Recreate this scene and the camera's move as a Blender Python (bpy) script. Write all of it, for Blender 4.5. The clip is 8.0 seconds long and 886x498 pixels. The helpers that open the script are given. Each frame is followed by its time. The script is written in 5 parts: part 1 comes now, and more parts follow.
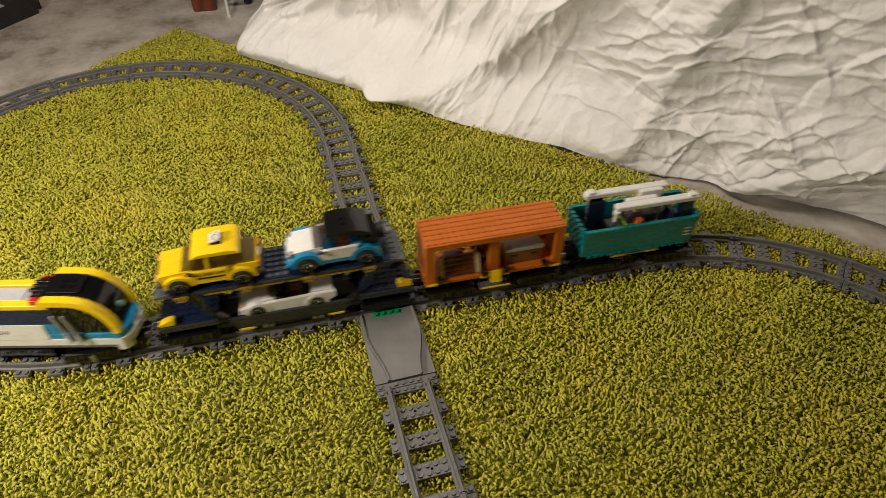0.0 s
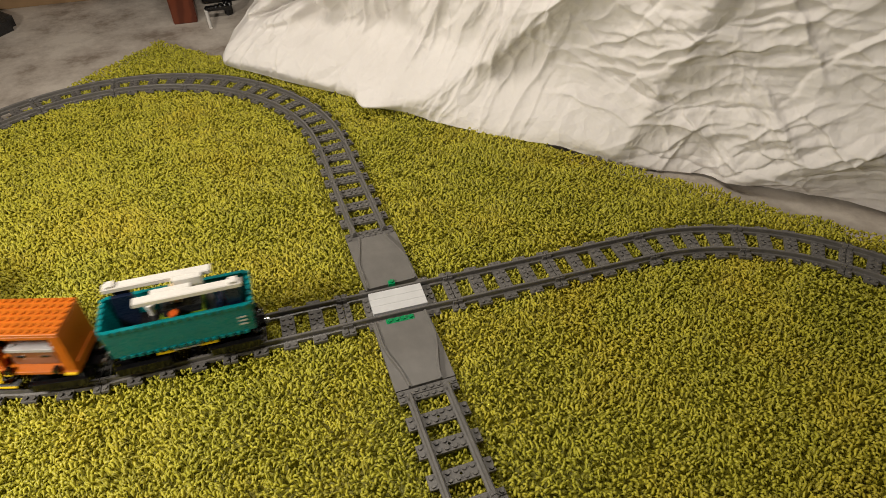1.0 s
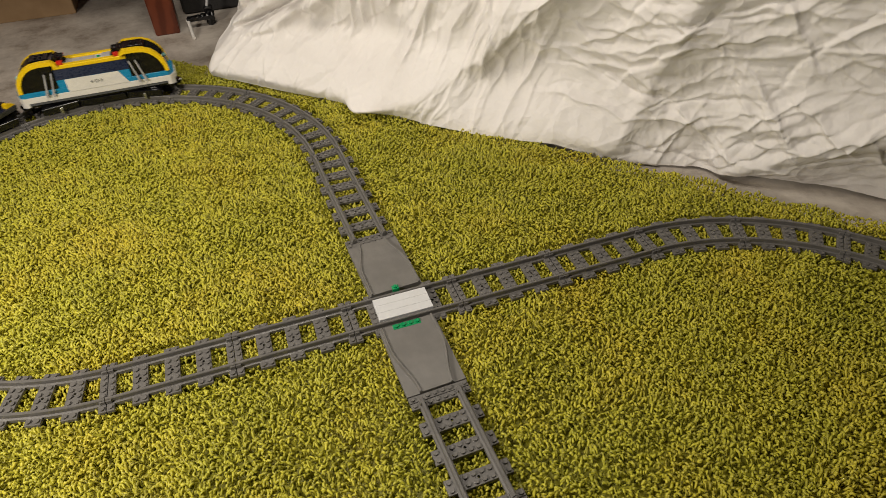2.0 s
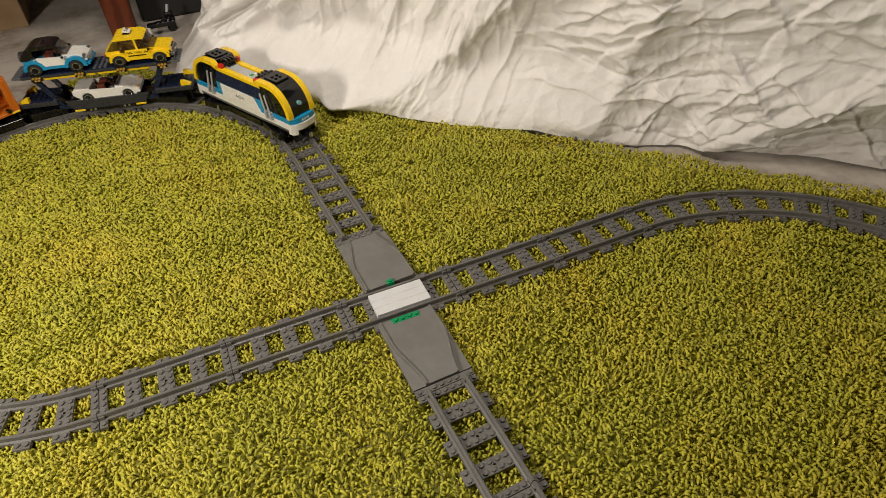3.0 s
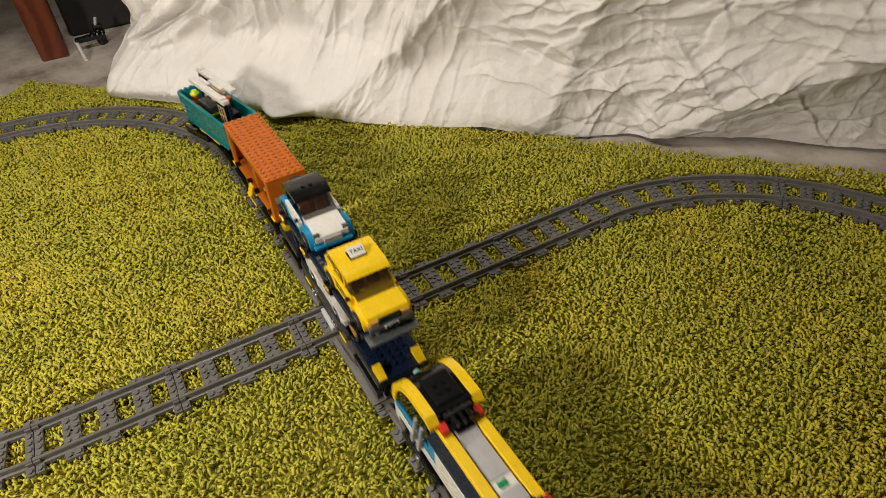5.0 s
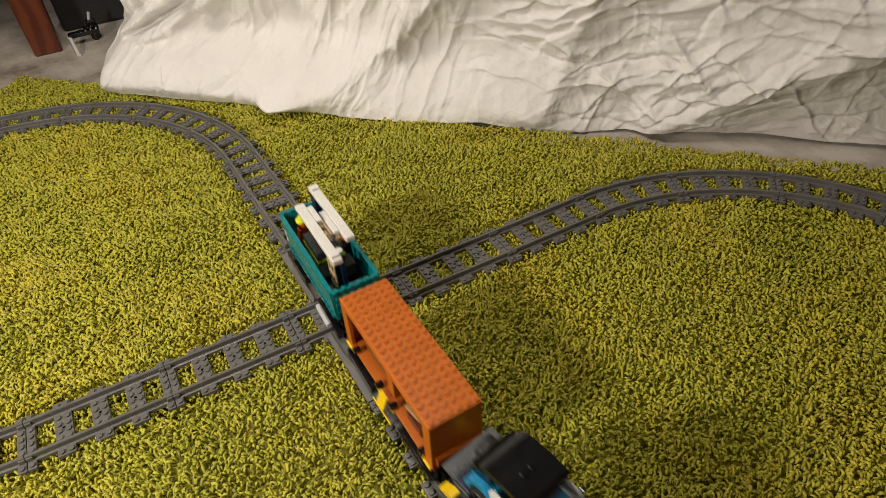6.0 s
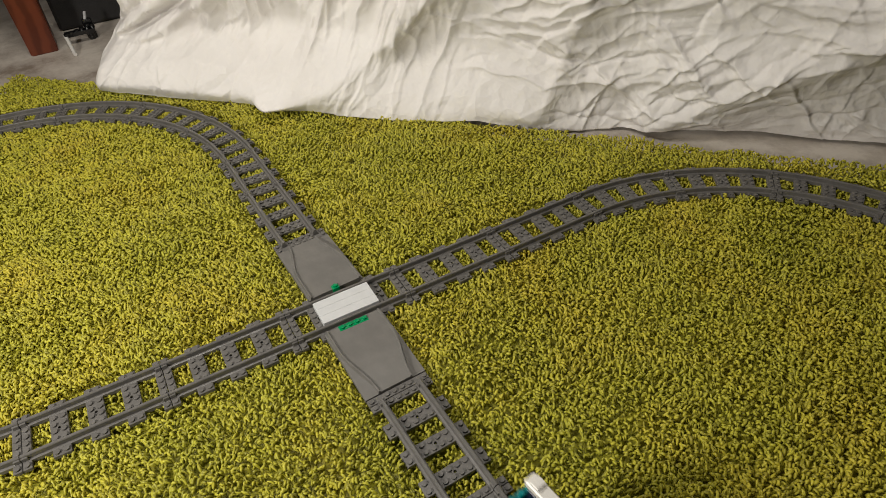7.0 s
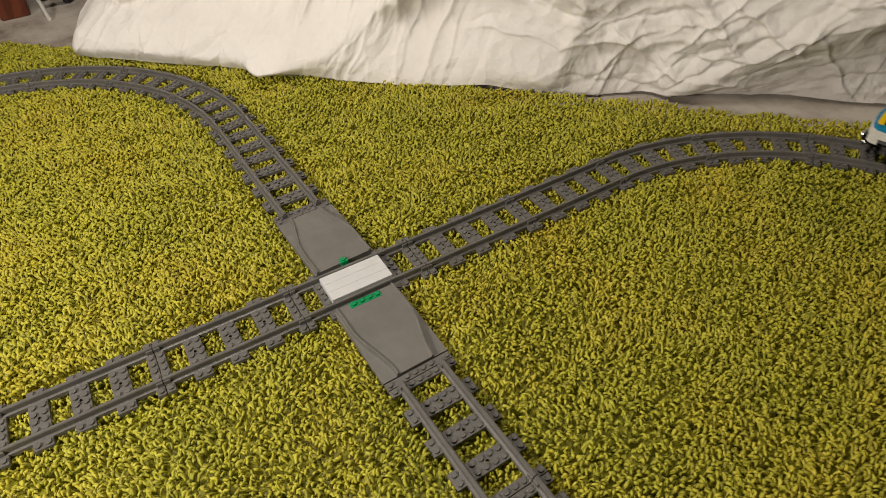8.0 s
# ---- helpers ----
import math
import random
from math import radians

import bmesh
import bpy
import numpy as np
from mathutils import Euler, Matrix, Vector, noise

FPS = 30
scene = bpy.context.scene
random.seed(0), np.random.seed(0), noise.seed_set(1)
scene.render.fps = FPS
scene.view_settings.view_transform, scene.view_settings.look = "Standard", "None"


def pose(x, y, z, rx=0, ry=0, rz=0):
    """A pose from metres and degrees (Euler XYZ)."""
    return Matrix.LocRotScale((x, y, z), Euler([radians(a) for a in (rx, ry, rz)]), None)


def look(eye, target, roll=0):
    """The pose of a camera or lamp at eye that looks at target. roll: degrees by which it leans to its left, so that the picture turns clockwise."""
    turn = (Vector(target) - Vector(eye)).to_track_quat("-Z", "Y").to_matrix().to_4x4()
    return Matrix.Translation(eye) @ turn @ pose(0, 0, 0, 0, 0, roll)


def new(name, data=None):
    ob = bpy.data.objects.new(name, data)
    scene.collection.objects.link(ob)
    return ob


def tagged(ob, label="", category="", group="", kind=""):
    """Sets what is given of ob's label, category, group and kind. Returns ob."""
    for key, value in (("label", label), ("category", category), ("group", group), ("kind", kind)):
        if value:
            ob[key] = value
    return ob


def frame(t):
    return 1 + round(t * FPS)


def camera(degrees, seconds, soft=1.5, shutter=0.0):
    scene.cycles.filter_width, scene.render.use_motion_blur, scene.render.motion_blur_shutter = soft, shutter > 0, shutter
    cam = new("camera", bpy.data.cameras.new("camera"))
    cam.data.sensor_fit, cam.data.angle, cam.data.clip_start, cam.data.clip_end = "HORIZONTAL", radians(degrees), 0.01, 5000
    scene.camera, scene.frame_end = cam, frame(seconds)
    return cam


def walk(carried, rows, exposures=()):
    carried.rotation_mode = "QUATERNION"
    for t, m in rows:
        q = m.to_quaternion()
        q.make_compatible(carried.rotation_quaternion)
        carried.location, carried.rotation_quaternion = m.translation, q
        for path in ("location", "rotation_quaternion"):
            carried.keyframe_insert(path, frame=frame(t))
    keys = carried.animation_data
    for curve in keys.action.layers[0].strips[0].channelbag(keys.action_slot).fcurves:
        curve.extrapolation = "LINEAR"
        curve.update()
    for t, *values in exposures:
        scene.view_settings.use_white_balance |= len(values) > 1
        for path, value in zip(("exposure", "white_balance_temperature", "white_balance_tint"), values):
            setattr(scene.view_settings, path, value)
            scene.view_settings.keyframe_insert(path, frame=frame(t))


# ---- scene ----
cam = camera(69.0, 8.0, soft=0.8, shutter=0.3)
PATH = [
    (0, (-0.061, -0.519, 0.552), (0.291, 0.917, -0.796), 0.2),
    (0.5, (-0.082, -0.512, 0.548), (0.327, 0.917, -0.791), 0.4),
    (1, (-0.099, -0.508, 0.547), (0.328, 0.92, -0.787), -0.4),
    (2.5, (-0.132, -0.493, 0.539), (0.38, 0.913, -0.787), -2.1),
    (3, (-0.146, -0.488, 0.526), (0.421, 0.9, -0.798), -2.7),
    (3.5, (-0.146, -0.483, 0.515), (0.486, 0.893, -0.791), -3.2),
    (4, (-0.142, -0.481, 0.513), (0.504, 0.895, -0.788), -3.5),
    (4.5, (-0.133, -0.475, 0.512), (0.529, 0.881, -0.801), -3.7),
    (6, (-0.126, -0.473, 0.507), (0.55, 0.857, -0.825), -3.4),
    (6.5, (-0.126, -0.474, 0.506), (0.547, 0.856, -0.827), -3.5),
    (7, (-0.125, -0.473, 0.504), (0.556, 0.855, -0.828), -3.4),
    (7.5, (-0.128, -0.461, 0.493), (0.568, 0.845, -0.853), -2.9),
    (8, (-0.139, -0.425, 0.454), (0.565, 0.851, -0.915), -2.7),
]
TONE = [(0, 0, 6500, 10), (6.2, 0, 6500, 10), (6.5, 0, 6050, 8), (6.9, 0, 6080, 8), (7.25, 0, 6420, 10), (8, 0, 6500, 10)]
walk(cam, [(t, look(eye, target, roll)) for t, eye, target, roll in PATH], TONE)


# ---- light ----
world = bpy.data.worlds.new("room_air")
scene.world = world
world.use_nodes = True
world.node_tree.nodes["Background"].inputs["Color"].default_value = (1.0, 0.86, 0.68, 1)
world.node_tree.nodes["Background"].inputs["Strength"].default_value = 0.05


def area_lamp(name, eye, target, size, watts, colour):
    data = bpy.data.lights.new(name, "AREA")
    data.shape, data.size, data.energy, data.color = "DISK", size, watts, colour
    ob = new(name, data)
    ob.matrix_world = look(eye, target)
    return ob


# added fill from above, no such lamp known; tuned to even rug and sheet
area_lamp("overhead_fill", (-0.15, 0.22, 1.15), (-0.05, 0.24, 0.0), 0.40, 6.5, (1.0, 0.908, 0.785))
area_lamp("standing_lamp", (-0.87, -0.22, 0.60), (-0.10, 0.06, 0.0), 0.17, 9.0, (1.0, 0.908, 0.785))
scene.view_settings.exposure = 0.0

# ---- materials ----


def nodes_of(name):
    m = bpy.data.materials.new(name)
    m.use_nodes = True
    t = m.node_tree
    return m, t, t.nodes["Principled BSDF"]


def mapped(t, kind, scale, space="Object", **more):
    c = t.nodes.new("ShaderNodeTexCoord")
    n = t.nodes.new(kind)
    t.links.new(c.outputs[space], n.inputs["Vector"])
    n.inputs["Scale"].default_value = scale
    for k, v in more.items():
        n.inputs[k].default_value = v
    return n


def ramp(t, src, stops):
    r = t.nodes.new("ShaderNodeValToRGB")
    t.links.new(src, r.inputs[0])
    el = r.color_ramp.elements
    while len(el) < len(stops):
        el.new(0.5)
    for e, (p, c) in zip(el, stops):
        e.position, e.color = p, (*c, 1)
    return r


def plastic(name, rgb, rough=0.28, vary=0.10, metal=0.0):
    """Moulded toy plastic: faint mottling, fine scratches in the gloss, slightly uneven faces."""
    m, t, b = nodes_of(name)
    n = mapped(t, "ShaderNodeTexNoise", 70, Detail=4.0)
    lo, hi = [tuple(min(1, c * k) for c in rgb) for k in (1 - vary, 1 + vary)]
    r = ramp(t, n.outputs["Fac"], [(0.3, lo), (0.7, hi)])
    t.links.new(r.outputs["Color"], b.inputs["Base Color"])
    g = mapped(t, "ShaderNodeTexNoise", 420, Detail=3.0)
    q = ramp(t, g.outputs["Fac"], [(0.3, (rough * 0.75,) * 3), (0.75, (min(1, rough * 1.5),) * 3)])
    t.links.new(q.outputs["Color"], b.inputs["Roughness"])
    w = mapped(t, "ShaderNodeTexNoise", 160, Detail=2.0)
    bump = t.nodes.new("ShaderNodeBump")
    bump.inputs["Strength"].default_value, bump.inputs["Distance"].default_value = 0.12, 0.0006
    t.links.new(w.outputs["Fac"], bump.inputs["Height"])
    t.links.new(bump.outputs["Normal"], b.inputs["Normal"])
    b.inputs["Metallic"].default_value = metal
    b.inputs["IOR"].default_value = 1.53
    return m


def clear_plastic(name, rgb, rough=0.06, alpha=0.55):
    m, t, b = nodes_of(name)
    b.inputs["Base Color"].default_value = (*rgb, 1)
    b.inputs["Roughness"].default_value = rough
    b.inputs["Alpha"].default_value = alpha
    b.inputs["IOR"].default_value = 1.5
    return m


M = dict(
    track=plastic("track_grey", (0.135, 0.128, 0.120), 0.36, 0.12),
    ramp=plastic("ramp_grey", (0.165, 0.157, 0.146), 0.40, 0.10),
    dark_grey=plastic("dark_grey_plastic", (0.10, 0.105, 0.11), 0.3),
    slate=plastic("slate_grey_plastic", (0.030, 0.032, 0.037), 0.28),
    grey=plastic("light_grey_plastic", (0.44, 0.44, 0.45), 0.3),
    silver=plastic("silver_metal", (0.62, 0.62, 0.60), 0.25, 0.08, 0.9),
    black=plastic("black_plastic", (0.006, 0.006, 0.007), 0.16, 0.2),
    rubber=plastic("black_rubber", (0.016, 0.015, 0.015), 0.62, 0.2),
    white=plastic("white_plastic", (0.78, 0.76, 0.72), 0.25, 0.04),
    pale=plastic("pale_grey_plastic", (0.64, 0.65, 0.66), 0.4, 0.04),
    yellow=plastic("yellow_plastic", (0.90, 0.60, 0.010), 0.25, 0.05),
    red=plastic("red_plastic", (0.55, 0.02, 0.012), 0.25),
    azure=plastic("azure_plastic", (0.010, 0.25, 0.48), 0.25),
    navy=plastic("dark_blue_plastic", (0.007, 0.014, 0.040), 0.27, 0.15),
    teal=plastic("teal_plastic", (0.0, 0.215, 0.235), 0.27, 0.08),
    orange=plastic("dark_orange_plastic", (0.56, 0.140, 0.010), 0.34, 0.08),
    brown=plastic("brown_plastic", (0.22, 0.085, 0.03), 0.35),
    rust=plastic("reddish_brown_plastic", (0.15, 0.035, 0.015), 0.3),
    tan=plastic("tan_plastic", (0.58, 0.43, 0.22), 0.3),
    green=plastic("green_plastic", (0.0, 0.27, 0.09), 0.28),
    lime=plastic("lime_plastic", (0.26, 0.42, 0.02), 0.3),
    leaf=plastic("leaf_plastic", (0.16, 0.24, 0.02), 0.45, 0.3),
    gold=plastic("gold_plastic", (0.78, 0.48, 0.10), 0.28, 0.1, 0.6),
    vest=plastic("orange_plastic", (0.80, 0.14, 0.02), 0.3),
    skin=plastic("light_plastic", (0.75, 0.55, 0.40), 0.3),
    hivis=plastic("bright_yellow_plastic", (0.70, 0.75, 0.02), 0.3),
    smoke=clear_plastic("smoked_clear_plastic", (0.045, 0.026, 0.016), 0.06, 0.42),
    glass_black=clear_plastic("black_clear_plastic", (0.006, 0.006, 0.007), 0.05, 1.0),
    lamp_clear=clear_plastic("clear_orange_plastic", (0.75, 0.42, 0.16), 0.08, 0.8),
    lamp_aqua=clear_plastic("clear_aqua_plastic", (0.25, 0.55, 0.52), 0.08, 0.85),
)


def rug_material():
    m, t, b = nodes_of("rug_yarn")
    geo = t.nodes.new("ShaderNodeNewGeometry")
    each = ramp(t, geo.outputs["Random Per Island"], [(0.0, (0.285, 0.262, 0.015)), (0.35, (0.385, 0.358, 0.020)), (0.7, (0.46, 0.430, 0.026)), (1.0, (0.565, 0.520, 0.045))])
    patch = mapped(t, "ShaderNodeTexNoise", 7, Detail=5.0, Roughness=0.62)
    tone = ramp(t, patch.outputs["Fac"], [(0.32, (0.84, 0.88, 0.75)), (0.50, (1.0, 1.0, 1.0)), (0.68, (1.10, 0.99, 0.9))])
    mix = t.nodes.new("ShaderNodeMix")
    mix.data_type, mix.blend_type = "RGBA", "MULTIPLY"
    mix.inputs["Factor"].default_value = 1.0
    t.links.new(each.outputs["Color"], mix.inputs["A"])
    t.links.new(tone.outputs["Color"], mix.inputs["B"])
    t.links.new(mix.outputs["Result"], b.inputs["Base Color"])
    b.inputs["Roughness"].default_value = 0.44
    b.inputs["Sheen Weight"].default_value = 0.15
    b.inputs["Sheen Tint"].default_value = (0.9, 0.9, 0.5, 1)
    fibre = mapped(t, "ShaderNodeTexNoise", 1500, Detail=2.0)
    bump = t.nodes.new("ShaderNodeBump")
    bump.inputs["Strength"].default_value, bump.inputs["Distance"].default_value = 0.5, 0.0006
    t.links.new(fibre.outputs["Fac"], bump.inputs["Height"])
    t.links.new(bump.outputs["Normal"], b.inputs["Normal"])
    return m


def cotton_material():
    m, t, b = nodes_of("white_cotton")
    n = mapped(t, "ShaderNodeTexNoise", 6, Detail=5.0)
    r = ramp(t, n.outputs["Fac"], [(0.3, (0.79, 0.76, 0.735)), (0.7, (0.87, 0.845, 0.825))])
    t.links.new(r.outputs["Color"], b.inputs["Base Color"])
    b.inputs["Roughness"].default_value = 0.85
    b.inputs["Sheen Weight"].default_value = 0.15
    warp = mapped(t, "ShaderNodeTexNoise", 14, Detail=4.0)
    coord = t.nodes.new("ShaderNodeTexCoord")
    move = t.nodes.new("ShaderNodeVectorMath")
    move.operation = "MULTIPLY_ADD"
    move.inputs[1].default_value = (0.09, 0.09, 0.09)
    t.links.new(warp.outputs["Color"], move.inputs[0])
    t.links.new(coord.outputs["Object"], move.inputs[2])
    cells = t.nodes.new("ShaderNodeTexVoronoi")
    cells.inputs["Scale"].default_value = 26
    t.links.new(move.outputs["Vector"], cells.inputs["Vector"])
    crisp = t.nodes.new("ShaderNodeBump")
    crisp.inputs["Strength"].default_value, crisp.inputs["Distance"].default_value = 0.45, 0.010
    t.links.new(cells.outputs["Distance"], crisp.inputs["Height"])
    fine = mapped(t, "ShaderNodeTexNoise", 55, Detail=6.0, Distortion=0.8)
    bump = t.nodes.new("ShaderNodeBump")
    bump.inputs["Strength"].default_value, bump.inputs["Distance"].default_value = 0.30, 0.003
    t.links.new(fine.outputs["Fac"], bump.inputs["Height"])
    t.links.new(crisp.outputs["Normal"], bump.inputs["Normal"])
    t.links.new(bump.outputs["Normal"], b.inputs["Normal"])
    return m


def floor_material():
    m, t, b = nodes_of("pale_floor")
    n = mapped(t, "ShaderNodeTexNoise", 9, Detail=10.0, Roughness=0.72)
    r = ramp(t, n.outputs["Fac"], [(0.34, (0.25, 0.205, 0.165)), (0.47, (0.46, 0.41, 0.36)), (0.60, (0.60, 0.55, 0.49))])
    t.links.new(r.outputs["Color"], b.inputs["Base Color"])
    b.inputs["Roughness"].default_value = 0.6
    g = mapped(t, "ShaderNodeTexNoise", 140, Detail=4.0)
    bump = t.nodes.new("ShaderNodeBump")
    bump.inputs["Strength"].default_value, bump.inputs["Distance"].default_value = 0.3, 0.002
    t.links.new(g.outputs["Fac"], bump.inputs["Height"])
    t.links.new(bump.outputs["Normal"], b.inputs["Normal"])
    return m


def wood_material():
    m, t, b = nodes_of("red_stained_wood")
    n = mapped(t, "ShaderNodeTexWave", 12, Distortion=6.0, Detail=3.0)
    r = ramp(t, n.outputs["Fac"], [(0.2, (0.095, 0.021, 0.009)), (0.8, (0.15, 0.036, 0.015))])
    t.links.new(r.outputs["Color"], b.inputs["Base Color"])
    b.inputs["Roughness"].default_value = 0.35
    return m


def card_material():
    m, t, b = nodes_of("brown_cardboard")
    n = mapped(t, "ShaderNodeTexNoise", 25, Detail=6.0)
    r = ramp(t, n.outputs["Fac"], [(0.3, (0.27, 0.17, 0.085)), (0.7, (0.36, 0.235, 0.125))])
    t.links.new(r.outputs["Color"], b.inputs["Base Color"])
    b.inputs["Roughness"].default_value = 0.8
    return m


def paint_material():
    m, t, b = nodes_of("room_paint")
    n = mapped(t, "ShaderNodeTexNoise", 3, Detail=5.0)
    r = ramp(t, n.outputs["Fac"], [(0.3, (0.62, 0.58, 0.53)), (0.7, (0.70, 0.66, 0.61))])
    t.links.new(r.outputs["Color"], b.inputs["Base Color"])
    b.inputs["Roughness"].default_value = 0.9
    return m


RUG, COTTON, FLOOR, WOOD, CARD, PAINT = rug_material(), cotton_material(), floor_material(), wood_material(), card_material(), paint_material()

# ---- mesh helpers ----
U, PL, BR = 0.008, 0.0032, 0.0096   # stud pitch, plate height, brick height of the toy bricks


def mesh_of(name, bm, material, smooth=False):
    me = bpy.data.meshes.new(name)
    bmesh.ops.recalc_face_normals(bm, faces=bm.faces)
    bm.to_mesh(me)
    bm.free()
    me.materials.append(material)
    if smooth:
        me.shade_smooth()
        me.set_sharp_from_angle(angle=radians(38))
    return me


def part(name, bm, material, parent=None, label="", smooth=False, m=None):
    """Links a bmesh (or a ready mesh) as one mesh object under a thing or a part."""
    me = bm if isinstance(bm, bpy.types.Mesh) else mesh_of(name, bm, material, smooth)
    ob = new(name, me)
    if parent is not None:
        ob.parent = parent
    if m is not None:
        ob.matrix_basis = m
    return tagged(ob, label)


def thing(name, label, category, group="", m=None):
    ob = tagged(new(name), label, category, group)
    ob.empty_display_size = 0.02
    if m is not None:
        ob.matrix_basis = m
    return ob


def box(bm, x0, x1, y0, y1, z0, z1, r=0.0004):
    """A box with worn edges."""
    got = bmesh.ops.create_cube(bm, size=1, matrix=Matrix.Translation(((x0 + x1) / 2, (y0 + y1) / 2, (z0 + z1) / 2)) @ Matrix.Diagonal((x1 - x0, y1 - y0, z1 - z0, 1)))
    if r:
        edges = list({e for v in got["verts"] for e in v.link_edges})
        bmesh.ops.bevel(bm, geom=edges, offset=r, segments=1, affect="EDGES")
    return bm


def prism(bm, pts, a, b, axis="y"):
    """A profile of (x, z) points drawn out along y from a to b (axis x: (y, z) points along x; axis z: (x, y) points along z)."""
    put = {"y": lambda p, q: (p[0], q, p[1]), "x": lambda p, q: (q, p[0], p[1]), "z": lambda p, q: (p[0], p[1], q)}[axis]
    lo = [bm.verts.new(put(p, a)) for p in pts]
    hi = [bm.verts.new(put(p, b)) for p in pts]
    n = len(pts)
    bm.faces.new(lo)
    bm.faces.new(hi[::-1])
    for i in range(n):
        bm.faces.new((lo[i], hi[i], hi[(i + 1) % n], lo[(i + 1) % n]))
    return bm


def tube(bm, p, q, r, n=10, r2=None):
    """A cylinder from p to q."""
    p, q = Vector(p), Vector(q)
    d = q - p
    m = Matrix.Translation((p + q) / 2) @ d.to_track_quat("Z", "Y").to_matrix().to_4x4()
    bmesh.ops.create_cone(bm, cap_ends=True, segments=n, radius1=r, radius2=r if r2 is None else r2, depth=d.length, matrix=m)
    return bm


def studs(bm, xs, ys, z):
    for x in xs:
        for y in ys:
            tube(bm, (x, y, z - 0.0002), (x, y, z + 0.0017), 0.0024, 10)
    return bm


def grid_of(n, start):
    return [start + U * i for i in range(n)]


def arc(cx, cz, r, a0, a1, n=10):
    return [(cx + r * math.cos(radians(a0 + (a1 - a0) * i / n)), cz + r * math.sin(radians(a0 + (a1 - a0) * i / n))) for i in range(n + 1)]


BM = bmesh.new

# ---- the line of the track: a figure of eight ----
RADIUS = 0.32


def lay_line():
    pts = [(x, 0.0) for x in np.linspace(0, -0.32, 161)[:-1]]
    c0, c1 = np.array([-0.32, 0.32]), np.array([-0.338, 0.336])
    for a in np.linspace(270, 2.29, 800):
        c = c0 + (c1 - c0) * min(1, (270 - a) / 90)
        pts.append((c[0] + RADIUS * math.cos(radians(a)), c[1] + RADIUS * math.sin(radians(a))))
    for y in np.linspace(pts[-1][1], -0.3328, 340)[1:-1]:
        pts.append((float(np.interp(y, [-0.3328, -0.257, -0.12, -0.027, 0.027, 0.128, 0.258, 0.3488], [0.0062, 0.0030, -0.0022, -0.0036, -0.0036, -0.0070, -0.0138, -0.0170])), y))
    d0, d1 = np.array([0.3250, -0.32]), np.array([0.32, -0.32])
    for a in np.linspace(182.29, 450, 800):
        c = d0 + (d1 - d0) * max(0, (a - 360) / 90)
        pts.append((c[0] + RADIUS * math.cos(radians(a)), c[1] + RADIUS * math.sin(radians(a))))
    pts += [(x, 0.0) for x in np.linspace(0.32, 0, 161)[1:]]
    pts = np.array(pts)
    return pts, np.r_[0, np.cumsum(np.hypot(*np.diff(pts, axis=0).T))]


LINE, RUN = lay_line()
LOOP = float(RUN[-1])


def on_line(s):
    s = s % LOOP
    return Vector((float(np.interp(s, RUN, LINE[:, 0])), float(np.interp(s, RUN, LINE[:, 1])), 0))


def heading(s):
    d = on_line(s + 0.003) - on_line(s - 0.003)
    return math.atan2(d.y, d.x)


def line_pose(s, z=0.0):
    p = on_line(s)
    return Matrix.Translation((p.x, p.y, z)) @ Matrix.Rotation(heading(s), 4, "Z")


# ---- room ----
FLOOR_Z = -0.016
part("floor", box(BM(), -2.3, 2.3, -2.3, 2.3, FLOOR_Z - 0.05, FLOOR_Z, 0), FLOOR)["kind"] = "structure"
for nm, b in (("wall_west", (-2.4, -2.3, -2.3, 2.3)), ("wall_east", (2.3, 2.4, -2.3, 2.3)), ("wall_south", (-2.4, 2.4, -2.4, -2.3)), ("wall_north", (-2.4, 2.4, 2.3, 2.4))):
    part(nm, box(BM(), *b, FLOOR_Z - 0.05, 2.4, 0), PAINT)["kind"] = "structure"
part("ceiling", box(BM(), -2.4, 2.4, -2.4, 2.4, 2.4, 2.5, 0), PAINT)["kind"] = "structure"

# ---- rug ----
RUG_A, RUG_B = Vector((1, -1, 0)).normalized(), Vector((-1, -1, 0)).normalized()
RUG_O = Vector((-0.283, 0.836, 0))
RUG_LONG, RUG_WIDE = 1.66, 1.02


